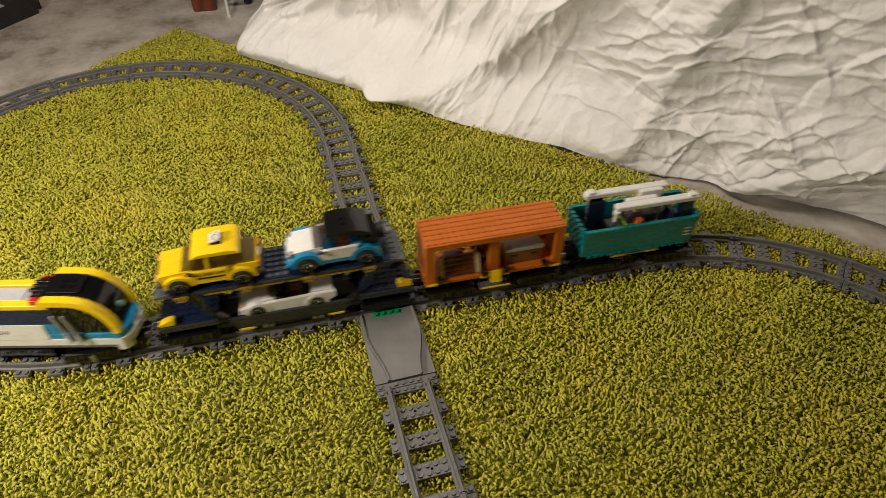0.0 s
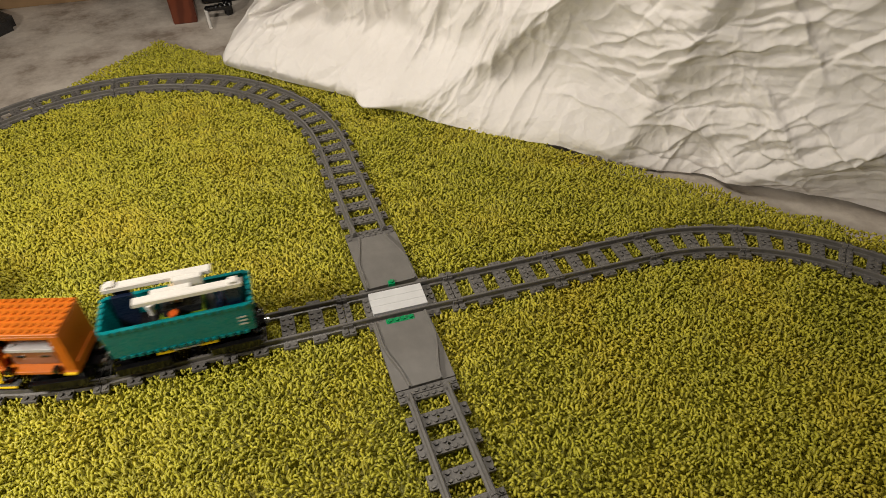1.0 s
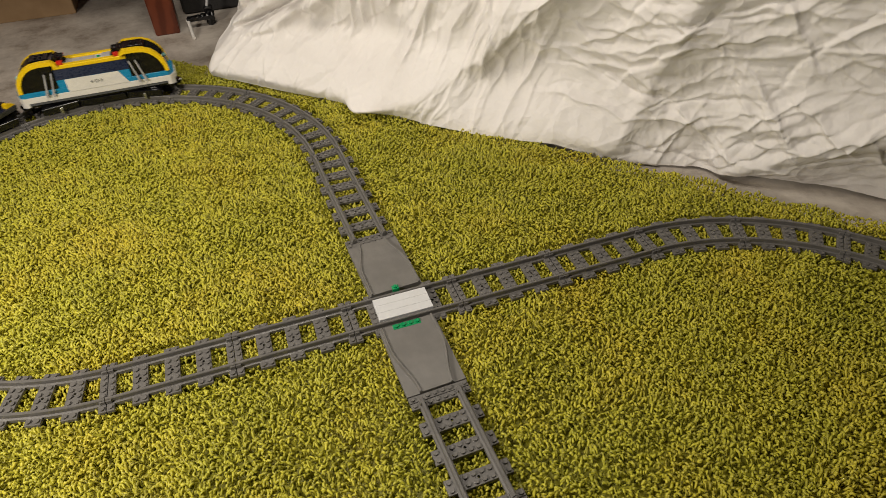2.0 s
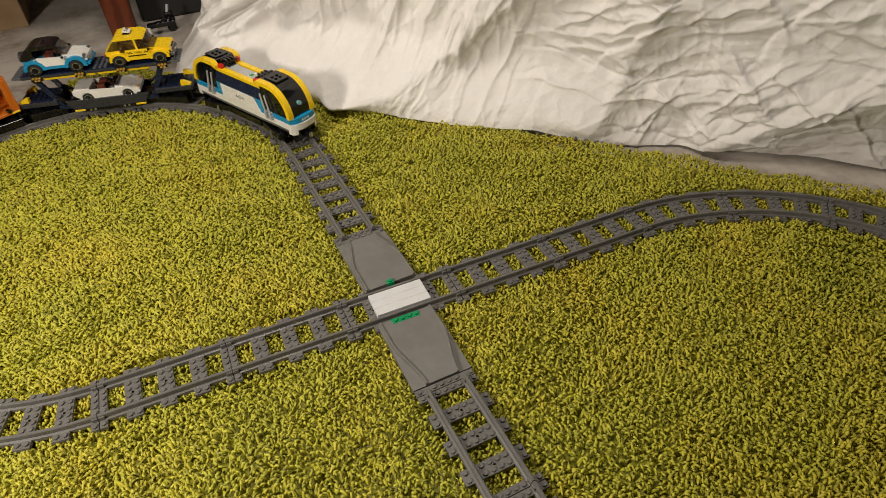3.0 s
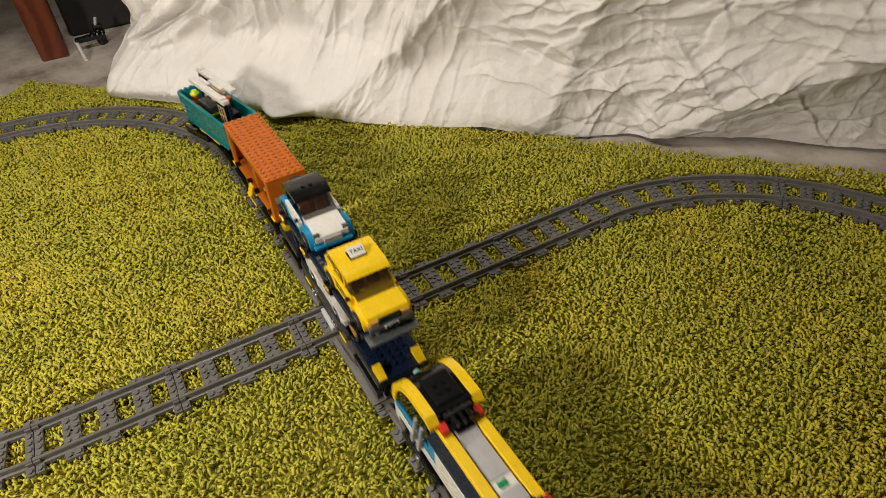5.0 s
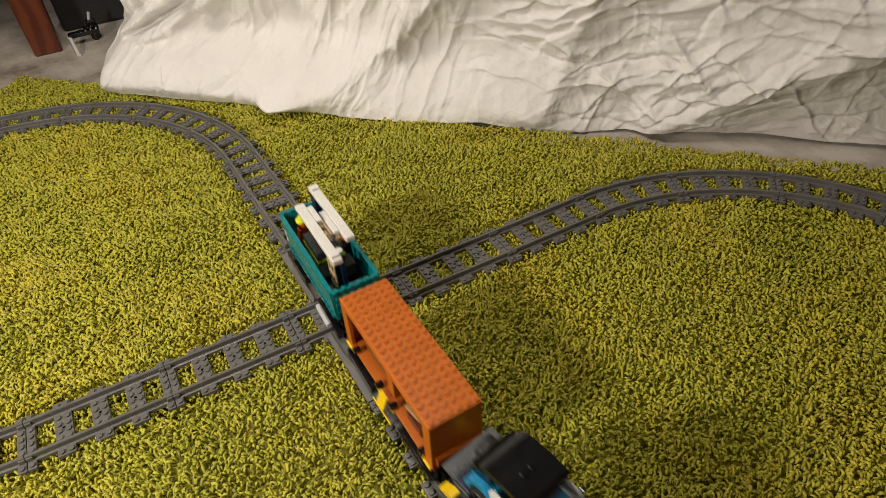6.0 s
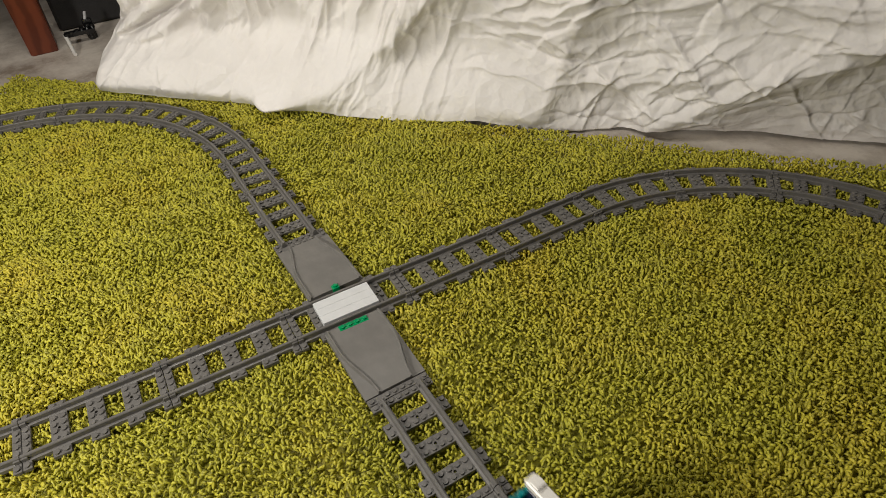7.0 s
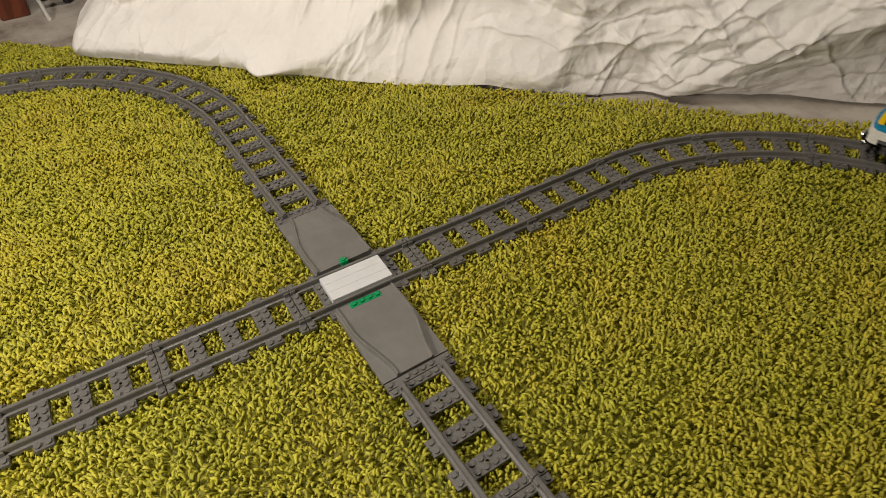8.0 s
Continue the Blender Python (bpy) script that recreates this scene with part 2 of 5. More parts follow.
def make_rug():
    rng = np.random.default_rng(4)
    base = thing("shag_rug", "lime green shaggy rug of looped yarn on the floor", "rug")
    bm = BM()
    c = [RUG_O + RUG_A * a + RUG_B * b for a, b in ((0.004, 0.004), (RUG_LONG - 0.004, 0.004), (RUG_LONG - 0.004, RUG_WIDE - 0.004), (0.004, RUG_WIDE - 0.004))]
    prism(bm, [(p.x, p.y) for p in c], FLOOR_Z + 0.0005, FLOOR_Z + 0.006, "z")
    part("backing", bm, RUG, base)
    step = 0.0035
    na, nb = int(RUG_LONG / step), int(RUG_WIDE / step)
    ga, gb = np.meshgrid(np.arange(na), np.arange(nb), indexing="ij")
    a = (ga.ravel() + 0.5 + rng.uniform(-0.6, 0.6, na * nb)) * step
    b = (gb.ravel() + 0.5 + rng.uniform(-0.6, 0.6, na * nb)) * step
    x = RUG_O.x + RUG_A.x * a + RUG_B.x * b
    y = RUG_O.y + RUG_A.y * a + RUG_B.y * b
    # half as dense on the stretch that nobody looks at closely
    keep = (y > -0.47) | (rng.random(len(x)) < 0.5)
    x, y = x[keep], y[keep]
    n = len(x)
    near = np.full(n, 9.0)
    pts = LINE[::3]
    for i in range(0, n, 4000):
        q = np.hypot(x[i:i + 4000, None] - pts[None, :, 0], y[i:i + 4000, None] - pts[None, :, 1])
        near[i:i + 4000] = q.min(axis=1)
    swell = 0.0020 * (np.sin(x * 31 + 1.3 * np.sin(y * 23)) + np.sin(y * 37 + 1.7 * np.sin(x * 19 + 1)))
    clump = np.zeros(n)
    for k in range(9):
        turn, wave, start = rng.uniform(0, 2 * np.pi), 2 * np.pi / rng.uniform(0.012, 0.050), rng.uniform(0, 6)
        clump += np.sin((x * math.cos(turn) + y * math.sin(turn)) * wave + start)
    top = 0.0036 + 0.5 * swell + 0.00080 * clump + rng.normal(0, 0.0008, n)
    under = near < 0.038 + rng.normal(0, 0.002, n)
    top = np.where(under, np.minimum(top, -0.0008 + rng.uniform(-0.001, 0.0018, n)), top)
    way = rng.normal(0, 1.15, n) + 3.0 * np.sin(x * 17 + y * 11 + 1.5 * np.sin(y * 31)) + 2.0 * np.sin(y * 29 - x * 13)
    length = rng.uniform(0.0042, 0.0082, n) * np.where(under, 0.6, 1.0)
    r = rng.uniform(0.00115, 0.00165, n)
    z0 = FLOOR_Z + 0.004
    d = np.stack([np.cos(way), np.sin(way)], 1)
    curl = rng.normal(0, 0.8, n)
    d2 = np.stack([np.cos(way + curl), np.sin(way + curl)], 1)
    f = np.stack([x, y], 1)
    rise = top - z0
    # each loop of yarn rises, lies over in an arc and dips at its rounded end
    spine = [(f, z0 + rise * 0.72, 0.95, 0.5), (f + d * (length * 0.34)[:, None], z0 + rise, 1.1, 1.0), (f + d * (length * 0.46)[:, None] + d2 * (length * 0.32)[:, None], z0 + rise - 0.0002, 1.0, 1.0)]
    side = np.stack([-d[:, 1], d[:, 0]], 1)
    rings = []
    for c2, cz, w, flat in spine:
        for j in range(4):
            ang = np.pi / 2 * j
            up = math.sin(ang) * r * w
            ox = side * (math.cos(ang) * r * w)[:, None] - d * (up * (1 - flat))[:, None]
            rings.append(np.column_stack([c2 + ox, cz + up * flat]))
    tip = np.column_stack([spine[2][0] + d2 * (length * 0.20)[:, None], spine[2][1] - 0.0016])
    co = np.stack(rings + [tip], 1).astype(np.float32)
    quads = [(4 * k + j, 4 * k + (j + 1) % 4, 4 * k + 4 + (j + 1) % 4, 4 * k + 4 + j) for k in range(2) for j in range(4)]
    tris = [(8 + j, 8 + (j + 1) % 4, 12) for j in range(4)]
    pat = np.array([i for q in quads for i in q] + [i for q in tris for i in q])
    loops = (np.arange(n)[:, None] * 13 + pat[None]).ravel().astype(np.int32)
    sizes = np.tile([4] * 8 + [3] * 4, n).astype(np.int32)
    starts = np.r_[0, np.cumsum(sizes)[:-1]].astype(np.int32)
    me = bpy.data.meshes.new("yarn")
    me.vertices.add(n * 13)
    me.vertices.foreach_set("co", co.ravel())
    me.loops.add(len(loops))
    me.loops.foreach_set("vertex_index", loops)
    me.polygons.add(len(sizes))
    me.polygons.foreach_set("loop_start", starts)
    me.update(calc_edges=True)
    me.shade_smooth()
    me.materials.append(RUG)
    yarn = part("yarn", me, RUG, base)
    yarn["kind"] = "stuff"


make_rug()

# ---- hanging sheet ----


def smooth(e0, e1, v):
    k = min(1, max(0, (v - e0) / (e1 - e0)))
    return k * k * (3 - 2 * k)


def across(d, soft, steep):
    """A fold's section: a gentle slope on the positive side of its crest, a steep one on the other."""
    k = d / (soft if d > 0 else steep)
    return math.exp(-math.sqrt(k * k + 0.05) + 0.22)


def between(v, lo, hi, fade=0.05):
    return smooth(lo - fade, lo, v) * (1 - smooth(hi, hi + fade, v))


def fold_depth(u, z):
    """How far the cloth stands out (towards the rug) at a place on it."""
    wob = 0.010 * noise.noise(Vector((u * 14, z * 14, 1.0))) + 0.004 * noise.noise(Vector((u * 40, z * 40, 2.0)))
    d = 0.0
    # two long slanting folds, a drooping lower one, and a level one
    d += 0.034 * across(z + wob - np.interp(u, [-0.30, -0.229, -0.150, -0.078, 0.016, 0.09], [0.004, 0.024, 0.062, 0.113, 0.205, 0.29]), 0.060, 0.030) * between(u, -0.27, 0.06)
    d += 0.024 * across(np.interp(z, [0.0, 0.074, 0.232, 0.30], [0.12, 0.156, 0.204, 0.235]) - u - wob, 0.060, 0.026) * between(z, 0.03, 0.30)
    d += 0.034 * across(z + wob - np.interp(u, [0.25, 0.298, 0.403, 0.488, 0.60, 1.2], [0.000, 0.010, 0.060, 0.115, 0.185, 0.26]), 0.045, 0.040) * between(u, 0.30, 1.2)
    d += 0.010 * across(z + 1.5 * wob - np.interp(u, [0.20, 0.29, 0.43], [0.070, 0.078, 0.092]), 0.020, 0.010) * between(u, 0.22, 0.42)
    # the foot that spreads over the rug
    d += 0.030 * across(z + wob - np.interp(u, [-0.6, -0.50, -0.42, -0.33, -0.27], [0.036, 0.046, 0.058, 0.034, 0.014]), 0.014, 0.09) * between(u, -0.62, -0.27)
    d += 0.017 * noise.noise(Vector((u * 12 + z * 5, z * 17, 21.0))) * (1 - smooth(-0.36, -0.22, u)) * (1 - smooth(0.08, 0.16, z))
    # a deep swag from the top of the free end, the ridges beside it, and the hollow below them
    swag = np.interp(z, [0.0, 0.050, 0.078, 0.115, 0.152, 0.25, 0.4], [-0.70, -0.605, -0.533, -0.465, -0.416, -0.33, -0.27])
    off = u - swag - 1.4 * wob
    d += (-0.026 * math.exp(-(off / 0.014) ** 2) + 0.020 * math.exp(-((off - 0.034) / 0.022) ** 2) + 0.016 * math.exp(-((off + 0.040) / 0.018) ** 2) - 0.012 * math.exp(-((off + 0.072) / 0.012) ** 2)) * smooth(0.05, 0.085, z)
    d -= 0.024 * math.exp(-((u + 0.325) / 0.075) ** 2 - ((z - 0.095) / 0.040) ** 2)
    d += 0.008 * math.exp(-((u + 0.238 + 0.6 * (z - 0.02)) / 0.020) ** 2 - ((z - 0.025) / 0.030) ** 2)
    # upright flutes on the free end
    flute = math.sin((u - 0.35 * z) * 95 + 2.2 * noise.noise(Vector((u * 7, z * 3, 6.0))))
    d += 0.0042 * flute * smooth(0.03, 0.10, z) * (1 - smooth(-0.14, 0.02, u))
    sharp = 1 - abs(noise.noise(Vector(((u - 0.30 * z) * 20, z * 3.5, 8.0))))
    sharp2 = 1 - abs(noise.noise(Vector(((u - 0.15 * z) * 34, z * 6.0, 12.0))))
    d += (0.011 * sharp ** 7 + 0.007 * sharp2 ** 8) * smooth(0.03, 0.12, z) * (1 - smooth(-0.10, 0.06, u))
    d += 0.010 * math.sin((u + 0.55 * z) * 38 + 0.6 + 1.8 * noise.noise(Vector((u * 9, z * 9, 31.0)))) * smooth(0.02, 0.09, z) * (1 - smooth(-0.40, -0.25, u))
    return d


def wrinkles(u, z):
    """Sharp small creases, running mostly level and aslant."""
    p = Vector((u, z, 0.0))
    bend = Vector((noise.noise(p * 9), noise.noise(p * 9 + Vector((3, 1, 2))), 0)) * 0.030
    right = smooth(-0.02, 0.14, u)
    d = 0.0
    for k, (ang, fx, fz, amp) in enumerate(((6, 7, 26, 0.0040), (-30, 9, 30, 0.0030), (55, 8, 26, 0.0034), (15, 16, 62, 0.0030), (-58, 15, 52, 0.0028), (80, 22, 70, 0.0016), (-10, 26, 95, 0.0015))):
        c, s = math.cos(radians(ang)), math.sin(radians(ang))
        q = p + bend
        n = noise.noise(Vector(((q.x * c + q.y * s) * fx, (q.y * c - q.x * s) * fz, 3.7 * k)))
        here = smooth(-0.25, 0.35, noise.noise(Vector((u * 6, z * 8, 11.0 + k))))
        d += amp * (max(0.0, 1 - 1.6 * abs(n)) ** 3 - 0.2) * (0.35 + 0.65 * right) * (0.4 + 1.1 * here)
    for size, amp, stretch, tilt in ((0.050, 0.0100, 1.7, 12), (0.024, 0.0050, 1.5, -25), (0.090, 0.0110, 1.4, 35)):
        c, s = math.cos(radians(tilt)), math.sin(radians(tilt))
        q = p + bend * 0.6
        near, _ = noise.voronoi(Vector(((q.x * c + q.y * s) / (size * stretch), (q.y * c - q.x * s) / size, 1.0 + size)))
        d += amp * (0.45 - near[0]) * (0.30 + 0.70 * right)
    return d


def crumple(u, z):
    """Many short straight creases of a sheet that lay folded and was scrunched, for whole arrays of places."""
    rng = np.random.default_rng(12)
    d = np.zeros_like(u)
    for k in range(1000):
        a0, b0 = rng.uniform(-0.62, 1.12), rng.uniform(-0.02, 0.52)
        free = a0 < 0.02
        tilt = radians(rng.normal(70, 16) if free else (rng.normal(-4, 14), rng.normal(48, 16), rng.normal(-42, 14), rng.normal(12, 8))[k % 4])
        long, soft, steep = rng.uniform(0.018, 0.100), rng.uniform(0.0035, 0.010), rng.uniform(0.0015, 0.0028)
        high = long * rng.uniform(0.035, 0.085) * (0.75 if free else 1.0) * (1 if rng.random() < 0.65 else -0.8)
        c, s = math.cos(tilt), math.sin(tilt)
        along, off = (u - a0) * c + (z - b0) * s, (z - b0) * c - (u - a0) * s
        off = off + rng.normal(0, 0.9) * along * along + 0.002 * np.sin(along * rng.uniform(60, 140) + k)
        if rng.random() < 0.4:
            off = -off
        fade = np.clip(1 - (along / long) ** 2, 0, 1)
        d += high * fade * np.exp(-np.sqrt(np.where(off > 0, off / soft, off / steep) ** 2 + 0.02) + 0.14)
    return d


def make_sheet():
    nu, nv = 880, 260
    u0, u1, high = -0.630, 0.98, 0.52
    grid_u, grid_z = np.meshgrid(u0 + (u1 - u0) * np.arange(nu + 1) / nu, high * (np.arange(nv + 1) / nv) ** 1.25)
    crumpled = crumple(grid_u, grid_z)
    bm = BM()
    rows = []
    for j in range(nv + 1):
        z = high * (j / nv) ** 1.25
        row = []
        for i in range(nu + 1):
            u = u0 + (u1 - u0) * i / nu
            hem = float(np.interp(u, [-0.62, -0.45, -0.28, -0.13, 0.0, 0.11, 0.19, 0.27, 0.34, 0.45, 0.8, 1.2], [0.380, 0.374, 0.382, 0.374, 0.384, 0.406, 0.428, 0.452, 0.464, 0.472, 0.478, 0.48]))
            w = hem + (0.466 - hem) * smooth(-0.01, 0.11, z) + 0.02 * smooth(0.15, 0.5, z)
            low = 1 - smooth(0.0, 0.22, z)
            w -= fold_depth(u, z) * smooth(-0.02, 0.02, z) + (0.30 * wrinkles(u, z) + 1.0 * float(crumpled[j, i])) * smooth(-0.03, 0.03, z)
            w += -0.010 * noise.noise(Vector((u * 5 + z * 3.5, z * 3.0 - u, 5.0)))
            lift = 0.008 * noise.noise(Vector((u * 7, 1.0, 4.0))) * low
            zz = float(np.interp(u, [-0.62, 0.05, 0.14, 1.3], [0.006, 0.005, -0.010, -0.010])) + z + (lift if j else lift * 0.4)
            end = 0.06 * (1 - smooth(u0, u0 + 0.06, u)) ** 2
            row.append(bm.verts.new(((u + w + end) / math.sqrt(2), (w + end - u) / math.sqrt(2), zz)))
        rows.append(row)
    for back in (0.03, 0.12, 0.30):
        rows.append([bm.verts.new((v.co.x + back * 0.707, v.co.y + back * 0.707, v.co.z + 0.012 - back * 0.02)) for v in rows[nv]])
    for r0, r1 in zip(rows, rows[1:]):
        for i in range(nu):
            bm.faces.new((r0[i], r0[i + 1], r1[i + 1], r1[i]))
    ob = part("bed_sheet", bm, COTTON)
    ob.data.shade_smooth()
    tagged(ob, "crumpled white cotton sheet hanging down to the rug", "sheet")


make_sheet()

# ---- things beyond the rug ----


def make_table():
    t = thing("side_table", "red-stained wooden table with an added low top that shades the floor", "table")
    # one leg is in view; low top and apron are added for shade
    part("shade_top", box(BM(), -1.25, -0.20, 0.940, 1.75, 0.30, 0.33, 0.004), WOOD, t)
    for x, y in ((-0.266, 0.952), (-1.22, 0.952), (-0.266, 1.70), (-1.22, 1.70)):
        bm = BM()
        bmesh.ops.create_cube(bm, size=1, matrix=Matrix.Translation((x + 0.030, y + 0.030, 0.150 + FLOOR_Z / 2)) @ Matrix.Diagonal((0.060, 0.060, 0.300 - FLOOR_Z, 1)))
        for v in bm.verts:
            if v.co.z < 0.1:
                v.co.x += (x + 0.030 - v.co.x) * 0.18
                v.co.y += (y + 0.030 - v.co.y) * 0.18
        bmesh.ops.bevel(bm, geom=bm.edges[:], offset=0.002, segments=2, affect="EDGES")
        part("table_leg", bm, WOOD, t)
    part("apron", box(BM(), -1.18, -0.27, 0.970, 0.990, 0.22, 0.30, 0.001), WOOD, t)


def make_box():
    b = thing("cardboard_box", "plain brown cardboard box on the floor under the table", "box")
    x0, x1, y0, y1, z0, z1 = -0.80, -0.432, 1.165, 1.50, FLOOR_Z, 0.19
    t = 0.004
    for k in ((x0, x1, y0, y0 + t), (x0, x1, y1 - t, y1), (x0, x0 + t, y0 + t, y1 - t), (x1 - t, x1, y0 + t, y1 - t)):
        part("side", box(BM(), *k, z0, z1, 0.001), CARD, b)
    part("bottom", box(BM(), x0 + t, x1 - t, y0 + t, y1 - t, z0, z0 + t, 0), CARD, b)
    for sg, y in ((-1, y0), (1, y1)):
        part("flap", prism(BM(), [(y, z1), (y + t, z1), (y + sg * 0.09 + t, z1 + 0.05), (y + sg * 0.09, z1 + 0.05)], x0, x1, "x"), CARD, b)


def make_black_frame():
    f = thing("black_stand", "matt black angled floor stand", "stand")
    for p, q in (((-0.80, 0.80), (-0.603, 1.045)), ((-0.603, 1.045), (-0.70, 1.16))):
        d = (Vector(q) - Vector(p)).normalized()
        s = Vector((-d.y, d.x)) * 0.021
        pts = [(p[0] + s.x, p[1] + s.y), (q[0] + s.x, q[1] + s.y), (q[0] - s.x, q[1] - s.y), (p[0] - s.x, p[1] - s.y)]
        part("bar", prism(BM(), pts, FLOOR_Z, FLOOR_Z + 0.022 + 0.001 * (p[0] < -0.7), "z"), M["rubber"], f)


def make_shade_block():
    # added dark block in place of the shaded floor between leg and sheet
    c = thing("shade_block", "dark grey block standing in for the shaded floor behind the sheet", "case")
    part("shade_block_body", box(BM(), -0.200, 0.20, 1.055, 1.45, FLOOR_Z, 0.24, 0.006), M["rubber"], c)
    part("shade_block_top", box(BM(), -0.204, 0.205, 1.051, 1.455, 0.241, 0.27, 0.006), M["rubber"], c)


def make_loose_toy():
    t = thing("toy_beam", "loose white and black toy beams lying on the floor", "toy part", m=Matrix.Translation((0.015, -0.004, 0)))
    part("rod", tube(tube(BM(), (-0.2000, 0.912, FLOOR_Z + 0.004), (-0.2050, 0.972, 0.002), 0.0036, 12), (-0.2050, 0.972, 0.002), (-0.2054, 0.978, 0.003), 0.0042, 12), M["white"], t, "white round rod")
    bm = BM()
    for k in range(6):
        tube(bm, (-0.203 + 0.010 * k, 0.972 + 0.002 * k, 0.001 + 0.001 * k), (-0.203 + 0.010 * k, 0.972 + 0.002 * k, 0.009 + 0.001 * k), 0.0048, 12)
    box(bm, -0.206, -0.150, 0.970, 0.984, 0.0005, 0.0085)
    part("pierced_beam", bm, M["black"], t)
    part("hub", box(tube(BM(), (-0.160, 0.985, FLOOR_Z), (-0.160, 0.985, 0.016), 0.006, 14), -0.168, -0.150, 0.985, 1.000, FLOOR_Z, 0.022, 0.002), M["black"], t)
    part("rod", tube(BM(), (-0.164, 0.990, 0.012), (-0.156, 1.000, 0.034), 0.0030, 10), M["grey"], t, "light grey rod")


make_table()
make_box()
make_black_frame()
make_shade_block()
make_loose_toy()

# ---- tracks ----


def rail_mesh(s0, s1, off, steps):
    """One rail with a foot, a web and a rounded head, swept along the line."""
    prof = [(-0.0038, 0.0002), (0.0038, 0.0002), (0.0038, 0.0042), (0.0017, 0.0050), (0.0017, 0.0096), (0.0011, 0.0104), (-0.0011, 0.0104), (-0.0017, 0.0096), (-0.0017, 0.0050), (-0.0038, 0.0042)]
    bm = BM()
    rings = []
    for i in range(steps + 1):
        s = s0 + (s1 - s0) * i / steps
        m = line_pose(s)
        rings.append([bm.verts.new(m @ Vector((0, off + a, b))) for a, b in prof])
    n = len(prof)
    for r0, r1 in zip(rings, rings[1:]):
        for k in range(n):
            bm.faces.new((r0[k], r0[(k + 1) % n], r1[(k + 1) % n], r1[k]))
    bm.faces.new(rings[0][::-1])
    bm.faces.new(rings[-1])
    return bm


def sleeper_mesh(half):
    """A sleeper with studs; a whole one has a round hole through its middle."""
    bm = BM()
    x0, x1 = (0.0003, 0.0078) if half else (-0.0078, 0.0078)
    xs = [0.004] if half else [-0.004, 0.004]
    if half:
        box(bm, x0, x1, -0.0318, 0.0318, 0.0, 0.0040, 0.0004)
    else:
        h = 0.0030
        box(bm, x0, x1, -0.0318, -h, 0.0, 0.0040, 0.0003)
        box(bm, x0, x1, h, 0.0318, 0.0, 0.0040, 0.0003)
        box(bm, x0, -h, -h, h, 0.0, 0.0040, 0)
        box(bm, h, x1, -h, h, 0.0, 0.0040, 0)
        hole = [(0.0016 * math.cos(math.pi * k / 4), 0.0016 * math.sin(math.pi * k / 4)) for k in range(8)]
        rim = [(h, 0), (h, h), (0, h), (-h, h), (-h, 0), (-h, -h), (0, -h), (h, -h)]
        top = [[bm.verts.new((px, py, 0.0040)) for px, py in ring] for ring in (rim, hole)]
        low = [bm.verts.new((px, py, 0.0004)) for px, py in hole]
        for k in range(8):
            j = (k + 1) % 8
            bm.faces.new((top[0][k], top[0][j], top[1][j], top[1][k]))
            bm.faces.new((top[1][k], top[1][j], low[j], low[k]))
    studs(bm, xs, [-0.028, -0.012, -0.004, 0.004, 0.012, 0.028], 0.0040)
    return mesh_of("sleeper", bm, M["track"])


JOINT = mesh_of("rail_joint", box(BM(), 0.0002, 0.006, -0.0031, 0.0031, 0.004, 0.0088, 0.0005), M["track"])
SLEEPER, HALF = sleeper_mesh(False), sleeper_mesh(True)


def make_track(s0, s1, curved, ends=(True, True), sleepers=(1, 2, 3)):
    kind = "curved_track" if curved else "straight_track"
    ob = thing(kind, ("curved" if curved else "straight") + " dark grey toy railway track lying on the rug", "toy track", "tracks of the toy railway")
    for off in (-0.020, 0.020):
        part("rail", rail_mesh(s0 + 0.0004, s1 - 0.0004, off, 10 if curved else 1), M["track"], ob)
    if ends[0]:
        part("sleeper", HALF, None, ob, m=line_pose(s0))
    if ends[1]:
        part("sleeper", HALF, None, ob, m=line_pose(s1) @ Matrix.Rotation(math.pi, 4, "Z"))
    for k in sleepers:
        part("sleeper", SLEEPER, None, ob, m=line_pose(s0 + (s1 - s0) * k / 4))
    for s, d in ((s0, 1), (s1, -1)):
        for off in (-0.020, 0.020):
            turn = Matrix.Identity(4) if d > 0 else Matrix.Rotation(math.pi, 4, "Z")
            part("rail_joint", JOINT, None, ob, m=line_pose(s) @ turn @ Matrix.Translation((0, off, 0)))


S_LOOP1 = float(RUN[160 + 799])          # end of the first loop on the crossing line
S_B0 = float(np.interp(-0.0, -LINE[700:1400, 1], RUN[700:1400]))   # where the second line meets the first
for a in (0.064, 0.192):
    make_track(a, a + 0.128, False)
for i in range(12):
    make_track(0.32 + (S_LOOP1 - 0.32) * i / 12, 0.32 + (S_LOOP1 - 0.32) * (i + 1) / 12, True)
make_track(S_LOOP1, S_B0 - 0.258, False, sleepers=(1.3, 2.7))
make_track(S_B0 - 0.258, S_B0 - 0.130, False)
make_track(S_B0 + 0.128, S_B0 + 0.256, False)
S_LOOP2 = float(RUN[160 + 800 + 338])
make_track(S_B0 + 0.256, S_LOOP2, False, sleepers=(1.3, 2.7))
for i in range(12):
    make_track(S_LOOP2 + (LOOP - 0.32 - S_LOOP2) * i / 12, S_LOOP2 + (LOOP - 0.32 - S_LOOP2) * (i + 1) / 12, True)
for a in (0.32, 0.192):
    make_track(LOOP - a, LOOP - a + 0.128, False)
make_track(LOOP - 0.064, LOOP + 0.064, False, sleepers=(0.95, 3.05))


